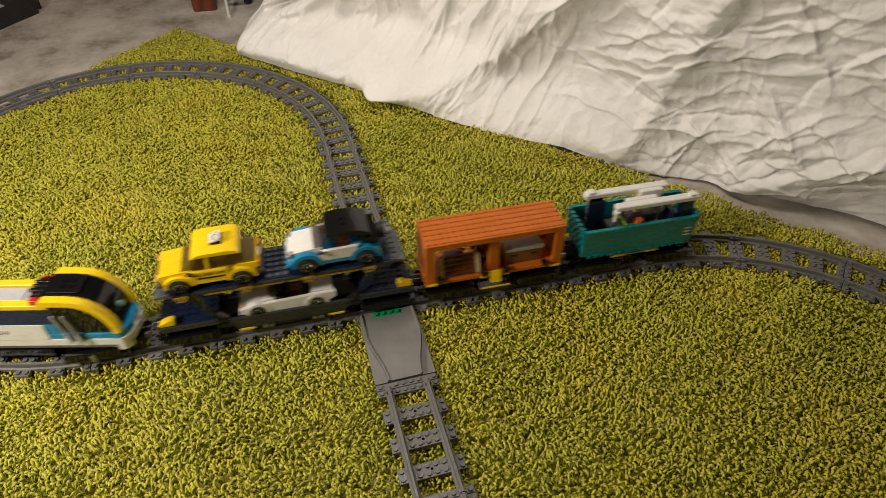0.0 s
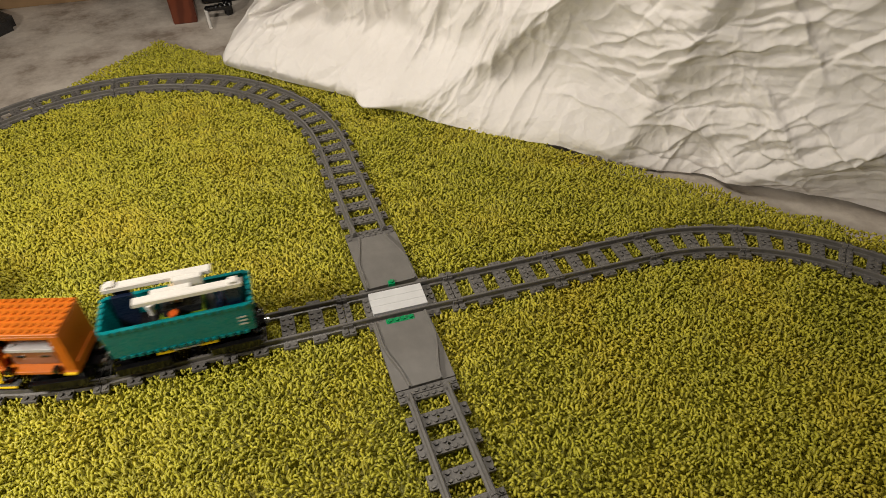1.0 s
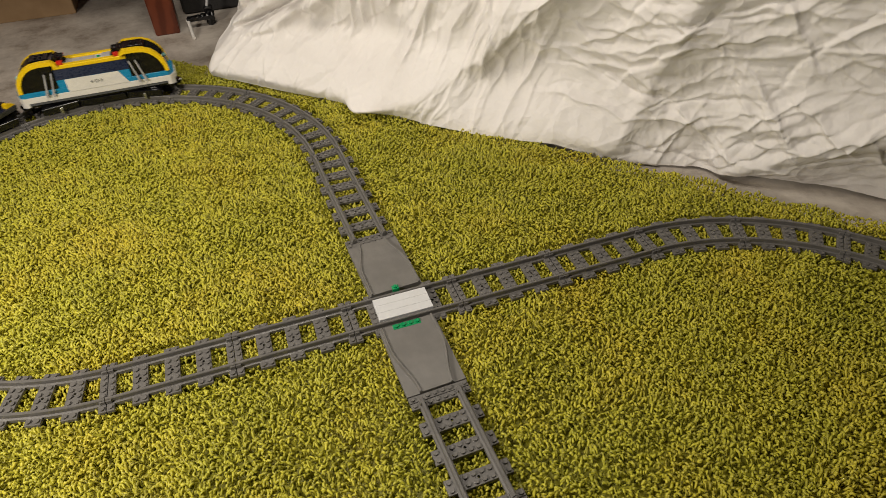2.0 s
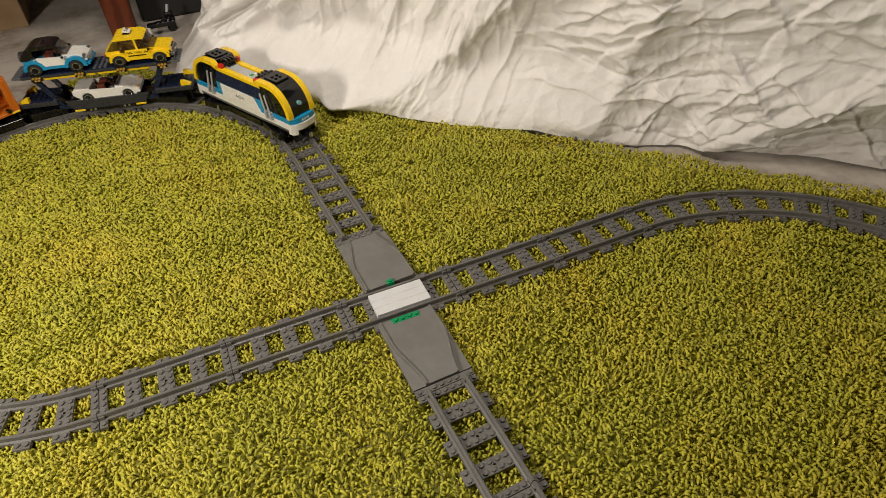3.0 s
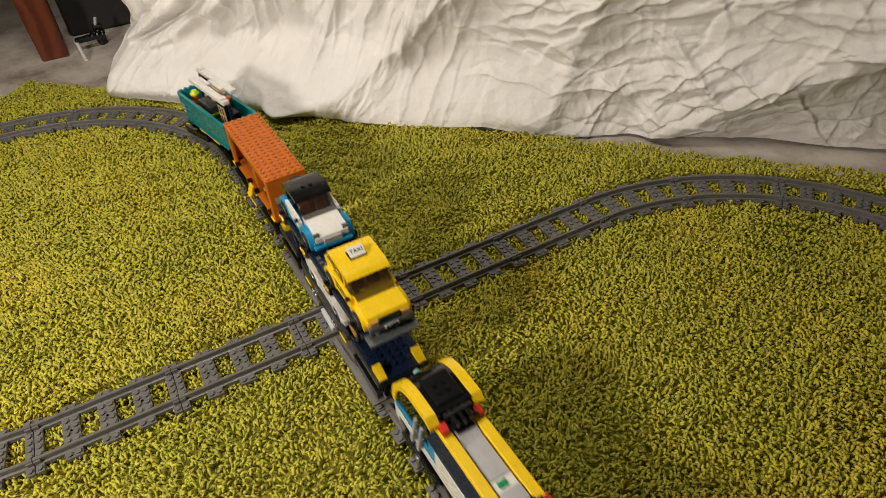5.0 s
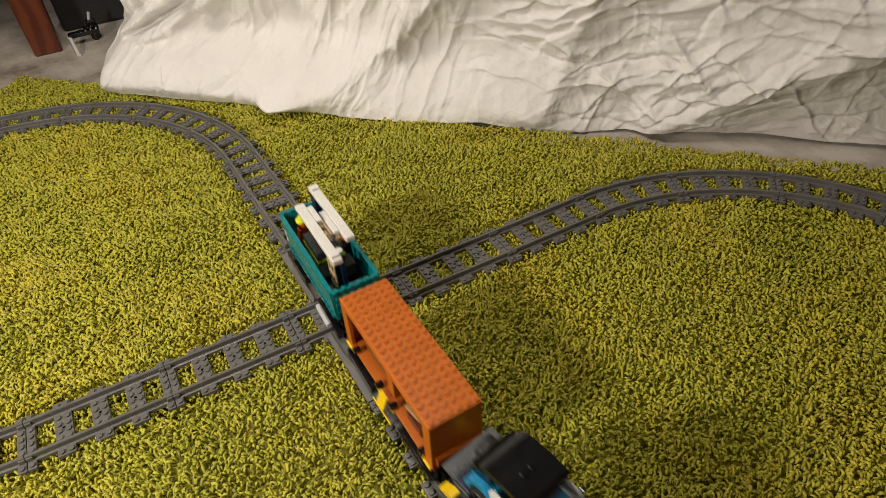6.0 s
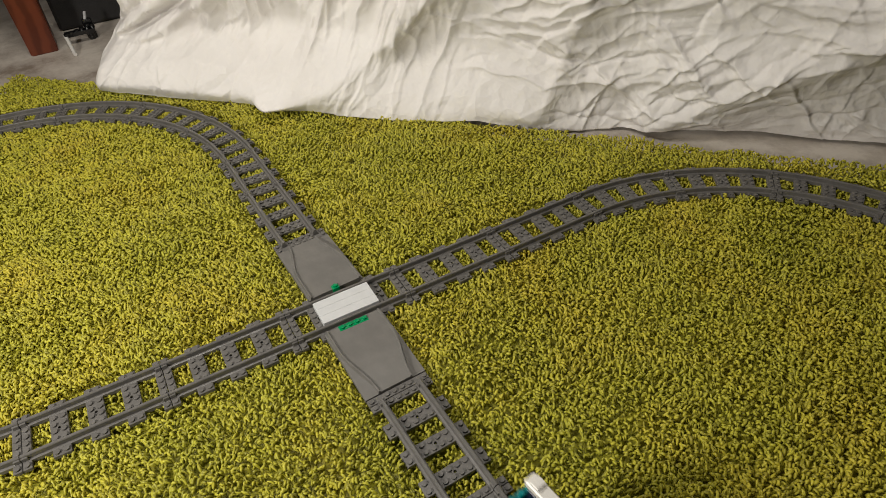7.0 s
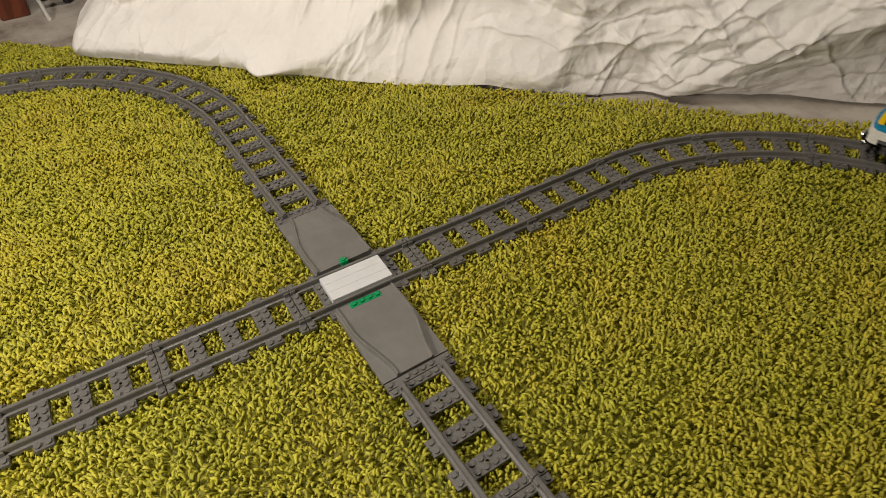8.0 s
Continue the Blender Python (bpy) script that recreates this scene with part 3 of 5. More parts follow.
def make_ramp(s_far, s_near):
    """A rerailing ramp: a smooth deck between two curbs that spread from the rails to the full width."""
    length = abs(s_near - s_far)
    m = line_pose(s_far)
    if s_near < s_far:
        m = m @ Matrix.Rotation(math.pi, 4, "Z")
    ob = thing("track_ramp", "smooth dark grey rerailing ramp leading up to the crossing", "toy track", "ramps of the crossing", m)
    nx = 32
    bm = BM()
    top = []
    for i in range(nx + 1):
        x = 0.0084 + (length - 0.0084) * i / nx
        k = smooth(0.0, 0.060, x - 0.0084)
        lip = 0.0170 + (0.0288 - 0.0170) * k
        deck = 0.0064 + 0.0032 * smooth(0.0, 0.05, x)
        skirt = 0.0046 + 0.0030 * k
        sec = [(0.0320, skirt), (lip + 0.0016, skirt), (lip + 0.0008, deck + 0.0019), (lip - 0.0004, deck + 0.0019), (lip - 0.0014, deck), (lip * 0.5, deck), (0.0, deck)]
        sec = sec + [(-y, z) for y, z in sec[-2::-1]]
        top.append([bm.verts.new((x, y, z)) for y, z in sec[::-1]])
    ny = len(top[0]) - 1
    for r0, r1 in zip(top, top[1:]):
        for j in range(ny):
            bm.faces.new((r0[j], r1[j], r1[j + 1], r0[j + 1]))
    rim = [top[0][j] for j in range(ny + 1)] + [r[-1] for r in top[1:]] + [top[-1][j] for j in range(ny - 1, -1, -1)] + [r[0] for r in top[-2:0:-1]]
    foot = [bm.verts.new((v.co.x, v.co.y, 0.0003)) for v in rim]
    for i in range(len(rim)):
        bm.faces.new((rim[i], rim[(i + 1) % len(rim)], foot[(i + 1) % len(rim)], foot[i]))
    part("deck", bm, M["ramp"], ob, smooth=True)
    part("sleeper", HALF, None, ob)


make_ramp(S_B0 - 0.130, S_B0 - 0.027)
make_ramp(S_B0 + 0.128, S_B0 + 0.027)

for y0, y1 in ((-0.0165, -0.00555), (-0.00545, 0.00545), (0.00555, 0.0165)):
    ob = part("crossing_tile", box(BM(), -0.0335, 0.0295, y0, y1, 0.0042, 0.0112, 0.00025), M["pale"])
    tagged(ob, "long smooth pale grey tile filling the crossing between the rails", "toy brick", "tiles of the crossing")
bm = box(BM(), -0.0225, 0.0095, -0.0342, -0.0268, 0.0042, 0.0100)
studs(bm, grid_of(4, -0.0185), [-0.0305], 0.0100)
tagged(part("green_plate", bm, M["green"]), "narrow bright green plate with studs beside the rail", "toy brick")
bm = box(BM(), -0.0065, 0.0015, 0.0250, 0.0315, 0.0042, 0.0112)
studs(bm, [-0.0025], [0.0285], 0.0112)
tagged(part("green_plate", bm, M["green"]), "tiny bright green plate with one stud by the ramp", "toy brick")

# ---- train ----
# (nose of the train along the line, by time)
NOSE = [(-0.5, 0.253), (0.0, 0.518), (0.5, 0.783), (1.0, 1.042), (1.5, 1.270), (2.0, 1.475), (2.3, 1.590), (2.5, 1.657), (2.9, 1.796), (3.3, 1.930), (3.5, 2.002), (3.9, 2.157), (4.1, 2.237), (4.5, 2.400), (5.8, 2.888), (6.0, 2.972), (6.5, 3.166), (7.0, 3.372), (8.0, 3.724), (8.5, 3.90)]


def nose_at(t):
    """A smooth curve through NOSE."""
    ts, ss = [r[0] for r in NOSE], [r[1] for r in NOSE]
    i = min(max(k for k in range(len(ts)) if ts[k] <= t), len(ts) - 2)
    slope = [(ss[min(k + 1, len(ts) - 1)] - ss[max(k - 1, 0)]) / (ts[min(k + 1, len(ts) - 1)] - ts[max(k - 1, 0)]) for k in range(len(ts))]
    h = ts[i + 1] - ts[i]
    k = (t - ts[i]) / h
    return (2 * k ** 3 - 3 * k * k + 1) * ss[i] + (k ** 3 - 2 * k * k + k) * h * slope[i] + (3 * k * k - 2 * k ** 3) * ss[i + 1] + (k ** 3 - k * k) * h * slope[i + 1]


STOCK = {}     # name: (thing, distance behind the nose, bogie spacing / 2, [bogies])
CARGO = []     # (thing, name of its wagon, pose on the wagon)


def bx(name, mat, parent, x0, x1, y0, y1, z0, z1, r=0.0005, label=""):
    return part(name, box(BM(), min(x0, x1), max(x0, x1), y0, y1, z0, z1, r), M[mat], parent, label)


def pr(name, mat, parent, pts, a, b, axis="y", label="", smooth=False):
    return part(name, prism(BM(), pts, a, b, axis), M[mat], parent, label, smooth)


def make_bogie(owner, name, off, spread=0.015, fancy=False):
    """A four-wheeled black truck that turns under its wagon."""
    b = part("bogie", box(BM(), -spread - 0.011, spread + 0.011, -0.0125, 0.0125, 0.014, 0.027), M["black"], owner)
    for y in (-1, 1):
        bx("side_frame", "black", b, -spread - 0.012, spread + 0.012, 0.0245 * y - 0.003, 0.0245 * y + 0.003, 0.014, 0.0245)
        if fancy:
            bx("step", "silver", b, -0.002, 0.002, 0.0278 * y - 0.0012, 0.0278 * y + 0.0012, 0.010, 0.021)
        for x in (-spread, spread):
            bm = tube(BM(), (x, 0.0165 * y, 0.0192), (x, 0.0205 * y, 0.0192), 0.0086, 20)
            tube(bm, (x, 0.0150 * y, 0.0192), (x, 0.0166 * y, 0.0192), 0.0100, 20)
            tube(bm, (x, 0.0205 * y, 0.0192), (x, 0.0214 * y, 0.0192), 0.0040, 12)
            part("wheel", bm, M["black"], b, smooth=True)
    return b, off, Matrix.Translation((off, 0, 0))


def make_coupling(owner, x, sg):
    c = part("coupling", box(BM(), min(x, x + sg * 0.012), max(x, x + sg * 0.012), -0.006, 0.006, 0.0185, 0.0255), M["black"], owner)
    bx("buffer_beam", "black", c, x - sg * 0.004, x, -0.020, 0.020, 0.013, 0.029)
    part("magnet", tube(BM(), (x + sg * 0.0115, 0, 0.022), (x + sg * 0.0140, 0, 0.022), 0.0036, 14), M["silver"], c, "round silver magnet")
    for y in (-0.0145, 0.0145):
        part("buffer", tube(tube(BM(), (x, y, 0.022), (x + sg * 0.006, y, 0.022), 0.0022, 10), (x + sg * 0.006, y, 0.022), (x + sg * 0.0078, y, 0.022), 0.0042, 14), M["black"], c)


def make_loco():
    L = thing("toy_locomotive", "white, azure and yellow brick-built toy electric locomotive on the track", "toy train")
    bx("underframe", "black", L, -0.108, 0.108, -0.018, 0.018, 0.0245, 0.030)
    bx("battery_box", "black", L, -0.036, 0.036, -0.0215, 0.0215, 0.014, 0.0245)
    bx("sill", "dark_grey", L, -0.110, 0.110, -0.0232, 0.0232, 0.0296, 0.0340)
    bx("skirt", "white", L, -0.1045, 0.1045, -0.0240, 0.0240, 0.0341, 0.0440)
    bx("waist", "azure", L, -0.1045, 0.1045, -0.0238, 0.0238, 0.0442, 0.0520)
    bx("side_block", "azure", L, -0.0560, 0.0560, -0.0237, 0.0237, 0.0521, 0.0660)
    for y in (-1, 1):
        pr("side_panel", "white", L, [(-0.044, 0.0443), (0.050, 0.0443), (0.038, 0.0660), (-0.044, 0.0660)], 0.0241 * y, 0.0246 * y, label="white side panel with slanted end")
        # emblem: a ring between two arrowheads
        bm = BM()
        n = 20
        for k in range(n):
            a0, a1 = 2 * math.pi * k / n, 2 * math.pi * (k + 1) / n
            q = [(0.002 + 0.0030 * math.cos(a0), 0.0555 + 0.0030 * math.sin(a0)), (0.002 + 0.0030 * math.cos(a1), 0.0555 + 0.0030 * math.sin(a1)), (0.002 + 0.0021 * math.cos(a1), 0.0555 + 0.0021 * math.sin(a1)), (0.002 + 0.0021 * math.cos(a0), 0.0555 + 0.0021 * math.sin(a0))]
            prism(bm, q, 0.02465 * y, 0.0249 * y)
        for sg in (-1, 1):
            for k in (-1, 1):
                prism(bm, [(0.002 + sg * 0.0096, 0.0555), (0.002 + sg * 0.0084, 0.0555), (0.002 + sg * 0.0060, 0.0555 + k * 0.0028), (0.002 + sg * 0.0072, 0.0555 + k * 0.0028)], 0.02465 * y, 0.0249 * y)
            prism(bm, [(0.002 + sg * 0.0090, 0.0552), (0.002 + sg * 0.0030, 0.0552), (0.002 + sg * 0.0030, 0.0559), (0.002 + sg * 0.0090, 0.0559)], 0.02465 * y, 0.0249 * y)
        part("emblem", bm, M["dark_grey"], L, "grey printed ring and arrows")
        pr("roof_side", "navy", L, [(0.0237 * y, 0.0661), (0.0190 * y, 0.0815), (0.0090 * y, 0.0815), (0.0090 * y, 0.0661)], -0.0565, 0.0565, "x", "dark sloping roof side")
        bx("roof_rail", "yellow", L, -0.0560, 0.0560, min(0.0100 * y, 0.0190 * y), max(0.0100 * y, 0.0190 * y), 0.0816, 0.0878, 0.0007)
    bx("roof_base", "dark_grey", L, -0.056, 0.056, -0.0098, 0.0098, 0.0790, 0.0830)
    pr("roof_tile", "grey", L, [(-0.041, 0.0831), (-0.026, 0.0831), (-0.026, 0.0848), (-0.041, 0.0890)], -0.0088, 0.0088, label="light grey slope tile")
    bx("roof_tile", "grey", L, -0.0255, 0.0085, -0.0088, 0.0088, 0.0831, 0.0860)
    bx("roof_tile", "white", L, 0.0090, 0.0190, -0.0088, 0.0088, 0.0831, 0.0862, label="white roof tile")
    bx("roof_tile", "green", L, 0.0110, 0.0170, -0.0055, 0.0020, 0.0863, 0.0872, label="small green roof tile")
    bx("roof_tile", "grey", L, 0.0195, 0.0330, -0.0088, 0.0088, 0.0831, 0.0878)
    arch_out = [(0.1165, 0.0525), (0.1160, 0.0600), (0.1140, 0.0690), (0.1100, 0.0780), (0.1040, 0.0860), (0.0960, 0.0925), (0.0860, 0.0968), (0.0740, 0.0985), (0.0540, 0.0985), (0.0475, 0.0925)]
    arch_in = [(0.0475, 0.0885), (0.0560, 0.0918), (0.0740, 0.0918), (0.0845, 0.0904), (0.0928, 0.0866), (0.0992, 0.0812), (0.1044, 0.0740), (0.1078, 0.0668), (0.1097, 0.0600), (0.1102, 0.0525)]
    for sg in (-1, 1):
        f = lambda pts: [(sg * x, z) for x, z in pts]
        cab = pr("cab", "glass_black", L, f([(0.0500, 0.0525), (0.1155, 0.0525), (0.1145, 0.0640), (0.1110, 0.0750), (0.1050, 0.0845), (0.0960, 0.0920), (0.0860, 0.0965), (0.0740, 0.0980), (0.0520, 0.0980), (0.0520, 0.0820), (0.0500, 0.0820)]), -0.0158, 0.0158, label="glossy black cab with a curved windscreen", smooth=True)
        bm = box(BM(), min(sg * 0.058, sg * 0.086), max(sg * 0.058, sg * 0.086), -0.0120, 0.0120, 0.0975, 0.0997)
        studs(bm, [sg * 0.068, sg * 0.076], [-0.004, 0.004], 0.0996)
        part("cab_roof", bm, M["black"], cab)
        part("headlamp", tube(BM(), (sg * 0.1105, 0.0, 0.0700), (sg * 0.1160, 0.0, 0.0715), 0.0032, 12), M["lamp_aqua"], cab, "clear aqua headlamp")
        nose = [(sg * 0.1040, -0.0240), (sg * 0.1150, -0.0240), (sg * 0.1200, -0.0200), (sg * 0.1232, -0.0120), (sg * 0.1240, 0.0), (sg * 0.1232, 0.0120), (sg * 0.1200, 0.0200), (sg * 0.1150, 0.0240), (sg * 0.1040, 0.0240)]
        pr("nose", "azure", L, [(sg * (abs(x) - 0.0016), y * 0.985) for x, y in nose], 0.0442, 0.0524, "z", smooth=True)
        bumper = pr("bumper", "white", L, nose, 0.0345, 0.0441, "z", smooth=True)
        for y in (-1, 1):
            pr("bumper_foot", "white", bumper, [(sg * 0.1085, 0.0240 * y), (sg * 0.1150, 0.0240 * y), (sg * 0.1200, 0.0200 * y), (sg * 0.1212, 0.0165 * y), (sg * 0.1085, 0.0165 * y)], 0.0275, 0.0346, "z")
        bx("front_valance", "black", L, sg * 0.1050, sg * 0.1190, -0.0164, 0.0164, 0.0245, 0.0344)
        for k, y in enumerate((-0.0062, -0.0028, 0.0006, 0.0040)):
            bx("number_bar", "white", L, sg * 0.1215, sg * 0.1226, y, y + (0.0018, 0.0022, 0.0020, 0.0022)[k], 0.0465, 0.0498, 0)
        for y in (-1, 1):
            lo, hi = sorted((0.0158 * y, 0.0246 * y))
            pr("arch", "yellow", cab, f(arch_out + arch_in), lo, hi, label="yellow curved arch", smooth=True)
            lo, hi = sorted((0.0159 * y, 0.0225 * y))
            pr("side_window", "glass_black", cab, f([(0.0570, 0.0525), (0.1100, 0.0525), (0.1076, 0.0663), (0.1040, 0.0738), (0.0988, 0.0808), (0.0924, 0.0862), (0.0842, 0.0900), (0.0740, 0.0915), (0.0570, 0.0915)]), lo, hi)
            for x in (0.0625, 0.0725):
                bm = tube(BM(), (sg * (x - 0.0035), 0.0262 * y, 0.0800), (sg * (x + 0.0035), 0.0272 * y, 0.0480), 0.0014, 8)
                for z, k in ((0.0480, 0.0035), (0.0520, 0.0026), (0.0440, 0.0040)):
                    tube(bm, (sg * (x + k), 0.0236 * y, z), (sg * (x + k), 0.0290 * y, z), 0.0021, 8)
                part("handrail", bm, M["grey"], L, "light grey bar handrail in clips")
            bx("tail_lamp", "red", L, sg * 0.0385, sg * 0.0472, min(0.0118 * y, 0.0182 * y), max(0.0118 * y, 0.0182 * y), 0.0879, 0.0940, label="clear red brick")
        bm = box(BM(), min(sg * 0.0350, sg * 0.0500), max(sg * 0.0350, sg * 0.0500), -0.0075, 0.0075, 0.0860, 0.0900)
        tube(bm, (sg * 0.0400, -0.0130, 0.0930), (sg * 0.0400, 0.0130, 0.0930), 0.0026, 10)
        tube(bm, (sg * 0.0475, -0.0120, 0.0960), (sg * 0.0475, 0.0120, 0.0960), 0.0030, 10)
        for y in (-0.0060, 0.0, 0.0060):
            box(bm, min(sg * 0.0370, sg * 0.0520), max(sg * 0.0370, sg * 0.0520), y - 0.0016, y + 0.0016, 0.0900, 0.0985)
        part("pantograph", bm, M["black"], L, "folded black pantograph hinge")
        make_coupling(L, sg * 0.1150, sg)
    STOCK["loco"] = (L, 0.132, 0.072, [make_bogie(L, "loco", o, 0.016, True) for o in (-0.072, 0.072)])


def wheel_of(car, x, y, z, r=0.0088, w=0.0072):
    sg = 1 if y > 0 else -1
    wh = part("wheel", tube(BM(), (x, y - sg * w, z), (x, y, z), r, 22), M["rubber"], car, smooth=True)
    part("tyre_tread", tube(BM(), (x, y - sg * w * 0.85, z), (x, y - sg * w * 0.15, z), r + 0.0005, 22), M["rubber"], wh)
    bm = tube(BM(), (x, y - sg * 0.001, z), (x, y + sg * 0.0005, z), r * 0.62, 16)
    for k in range(5):
        a = 2 * math.pi * k / 5
        tube(bm, (x, y + sg * 0.0006, z), (x + r * 0.55 * math.cos(a), y + sg * 0.0006, z + r * 0.55 * math.sin(a)), 0.0007, 6)
    rim = part("rim", bm, M["black"], wh, "black spoked rim")
    ring = arc(x, z, r * 0.64, 0, 360, 16)[:-1]
    inner = arc(x, z, r * 0.57, 0, 360, 16)[:-1]
    bm = BM()
    for k in range(16):
        prism(bm, [ring[k], ring[(k + 1) % 16], inner[(k + 1) % 16], inner[k]], y + sg * 0.0001, y + sg * 0.0007)
    part("rim_ring", bm, M["silver"], car, "thin silver ring")


def fender(car, mat, x, y0, y1, z, r=0.0104, t=0.0036):
    pts = arc(x, z, r + t, -8, 188, 14) + arc(x, z, r, 188, -8, 14)
    pr("fender", mat, car, pts, y0, y1, smooth=True)


def bars(parent, mat, x, y, z, widths, h, axis, gap=0.0011):
    """Unreadable print as a row of plain bars, on a side (axis y) or an end (axis x)."""
    p = x if axis == "y" else y
    bm = BM()
    for w in widths:
        if axis == "y":
            box(bm, p, p + w, y - 0.0001, y + 0.0001, z, z + h, 0)
        else:
            box(bm, x - 0.0001, x + 0.0001, p, p + w, z, z + h, 0)
        p += w + gap
    return part("print", bm, M[mat], parent)


def lettering(parent, text, size, m, mat):
    cu = bpy.data.curves.new("lettering", "FONT")
    cu.body, cu.size, cu.extrude, cu.align_x, cu.align_y = text, size, 0.00015, "CENTER", "CENTER"
    tmp = new("lettering_curve", cu)
    bpy.context.view_layer.update()
    me = bpy.data.meshes.new_from_object(tmp)
    bpy.data.objects.remove(tmp)
    me.materials.append(M[mat])
    ob = new("lettering", me)
    ob.parent, ob.matrix_basis = parent, m
    return ob


def make_taxi():
    c = thing("toy_taxi", "yellow brick-built toy taxi with smoked windows on the upper deck", "toy car")
    bx("chassis", "dark_grey", c, -0.046, 0.046, -0.0180, 0.0180, 0.0060, 0.0105)
    bx("sill", "yellow", c, -0.020, 0.020, -0.0236, 0.0236, 0.0085, 0.0125)
    body = bx("body", "yellow", c, -0.0440, 0.0440, -0.0205, 0.0205, 0.0106, 0.0190)
    for y in (-1, 1):
        lo, hi = sorted((0.0200 * y, 0.0237 * y))
        bx("door", "yellow", c, -0.0185, 0.0005, lo, hi, 0.0126, 0.0275)
        bx("door", "yellow", c, 0.0010, 0.0180, lo, hi, 0.0126, 0.0275)
        for sg in (-1, 1):
            for k in range(4):
                for row in range(2):
                    if (k + row) % 2 == 0:
                        x = sg * (0.0082 + 0.0019 * k)
                        bx("checker", "black", c, x, x + sg * 0.0019, 0.0237 * y - 0.0002, 0.0237 * y + 0.0002, 0.0211 + 0.0018 * row, 0.0229 + 0.0018 * row, 0)
        turn = Matrix.Rotation(math.pi if y > 0 else 0.0, 4, "Z") @ Matrix.Rotation(math.pi / 2, 4, "X")
        lettering(c, "TAXI", 0.0052, Matrix.Translation((0.0, 0.02385 * y, 0.0229)) @ turn, "black")
        bars(c, "black", -0.0150, 0.0238 * y, 0.0160, (0.026,), 0.0022, "y")
        lo, hi = sorted((0.0165 * y, 0.0242 * y))
        for x in (-0.0300, 0.0290):
            fender(c, "yellow", x, lo, hi, 0.0094, 0.0105, 0.0038)
            wheel_of(c, x, 0.0256 * y, 0.0092, 0.0092)
        bx("door_mirror", "black", c, 0.0150, 0.0185, min(0.0235 * y, 0.0275 * y), max(0.0235 * y, 0.0275 * y), 0.0265, 0.0300)
    pr("bonnet", "yellow", c, [(0.0150, 0.0191), (0.0470, 0.0191), (0.0470, 0.0215), (0.0440, 0.0255), (0.0180, 0.0282), (0.0150, 0.0282)], -0.0202, 0.0202, smooth=True)
    pr("boot", "yellow", c, [(-0.0470, 0.0191), (-0.0260, 0.0191), (-0.0260, 0.0272), (-0.0470, 0.0272)], -0.0202, 0.0202)
    pr("windscreen", "smoke", c, [(0.0140, 0.0283), (0.0245, 0.0283), (0.0085, 0.0465), (0.0040, 0.0465)], -0.0190, 0.0190, label="smoked clear windscreen")
    pr("rear_window", "smoke", c, [(-0.0450, 0.0273), (-0.0300, 0.0273), (-0.0255, 0.0465), (-0.0300, 0.0465)], -0.0190, 0.0190, label="smoked clear rear window")
    for y in (-1, 1):
        lo, hi = sorted((0.0178 * y, 0.0195 * y))
        pr("side_window", "smoke", c, [(-0.0290, 0.0276), (0.0150, 0.0283), (0.0050, 0.0464), (-0.0250, 0.0464)], lo, hi)
        pr("pillar", "yellow", c, [(-0.0020, 0.0276), (0.0010, 0.0276), (0.0000, 0.0464), (-0.0030, 0.0464)], min(0.0180 * y, 0.0203 * y), max(0.0180 * y, 0.0203 * y))
    pr("roof", "yellow", c, [(-0.0330, 0.0460), (-0.0290, 0.0466), (0.0080, 0.0466), (0.0125, 0.0455), (0.0090, 0.0492), (0.0040, 0.0512), (-0.0230, 0.0518), (-0.0300, 0.0500)], -0.0215, 0.0215, smooth=True)
    sign = bx("roof_sign", "black", c, -0.0172, -0.0058, -0.0086, 0.0086, 0.0512, 0.0540, 0.0006, "black and white lettered roof sign")
    pr("sign_plate", "white", sign, [(-0.0160, 0.0561), (-0.0062, 0.0530), (-0.0062, 0.0545), (-0.0160, 0.0592)], -0.0076, 0.0076)
    lettering(sign, "TAXI", 0.0058, Matrix.Translation((-0.0110, 0, 0.0571)) @ Matrix.Rotation(math.radians(90), 4, "Z") @ Matrix.Rotation(math.radians(25.6), 4, "X"), "black")
    bx("bumper", "dark_grey", c, 0.0455, 0.0500, -0.0215, 0.0215, 0.0085, 0.0145)
    bx("bumper", "dark_grey", c, -0.0500, -0.0455, -0.0215, 0.0215, 0.0085, 0.0145)
    bx("grille", "black", c, 0.0460, 0.0485, -0.0105, 0.0105, 0.0146, 0.0225)
    plate = bx("number_plate", "white", c, 0.0500, 0.0508, -0.0070, 0.0070, 0.0098, 0.0138, 0.0002)
    bars(plate, "black", 0.0510, -0.0055, 0.0106, (0.0022, 0.0018, 0.0022, 0.0020), 0.0024, "x", 0.0009)
    for y in (-1, 1):
        lo, hi = sorted((0.0115 * y, 0.0200 * y))
        bx("headlight", "lamp_clear", c, 0.0462, 0.0484, lo, hi, 0.0150, 0.0218, label="clear orange headlight")
        bx("tail_light", "red", c, -0.0486, -0.0464, lo, hi, 0.0190, 0.0250, label="red tail light")
        bx("seat", "rust", c, -0.0050, 0.0040, min(0.003 * y, 0.013 * y), max(0.003 * y, 0.013 * y), 0.0192, 0.0340)
    c.scale = (1.04, 0.97, 0.83)
    bx("boot_plate", "white", c, -0.0486, -0.0462, -0.0070, 0.0070, 0.0195, 0.0250)
    return c


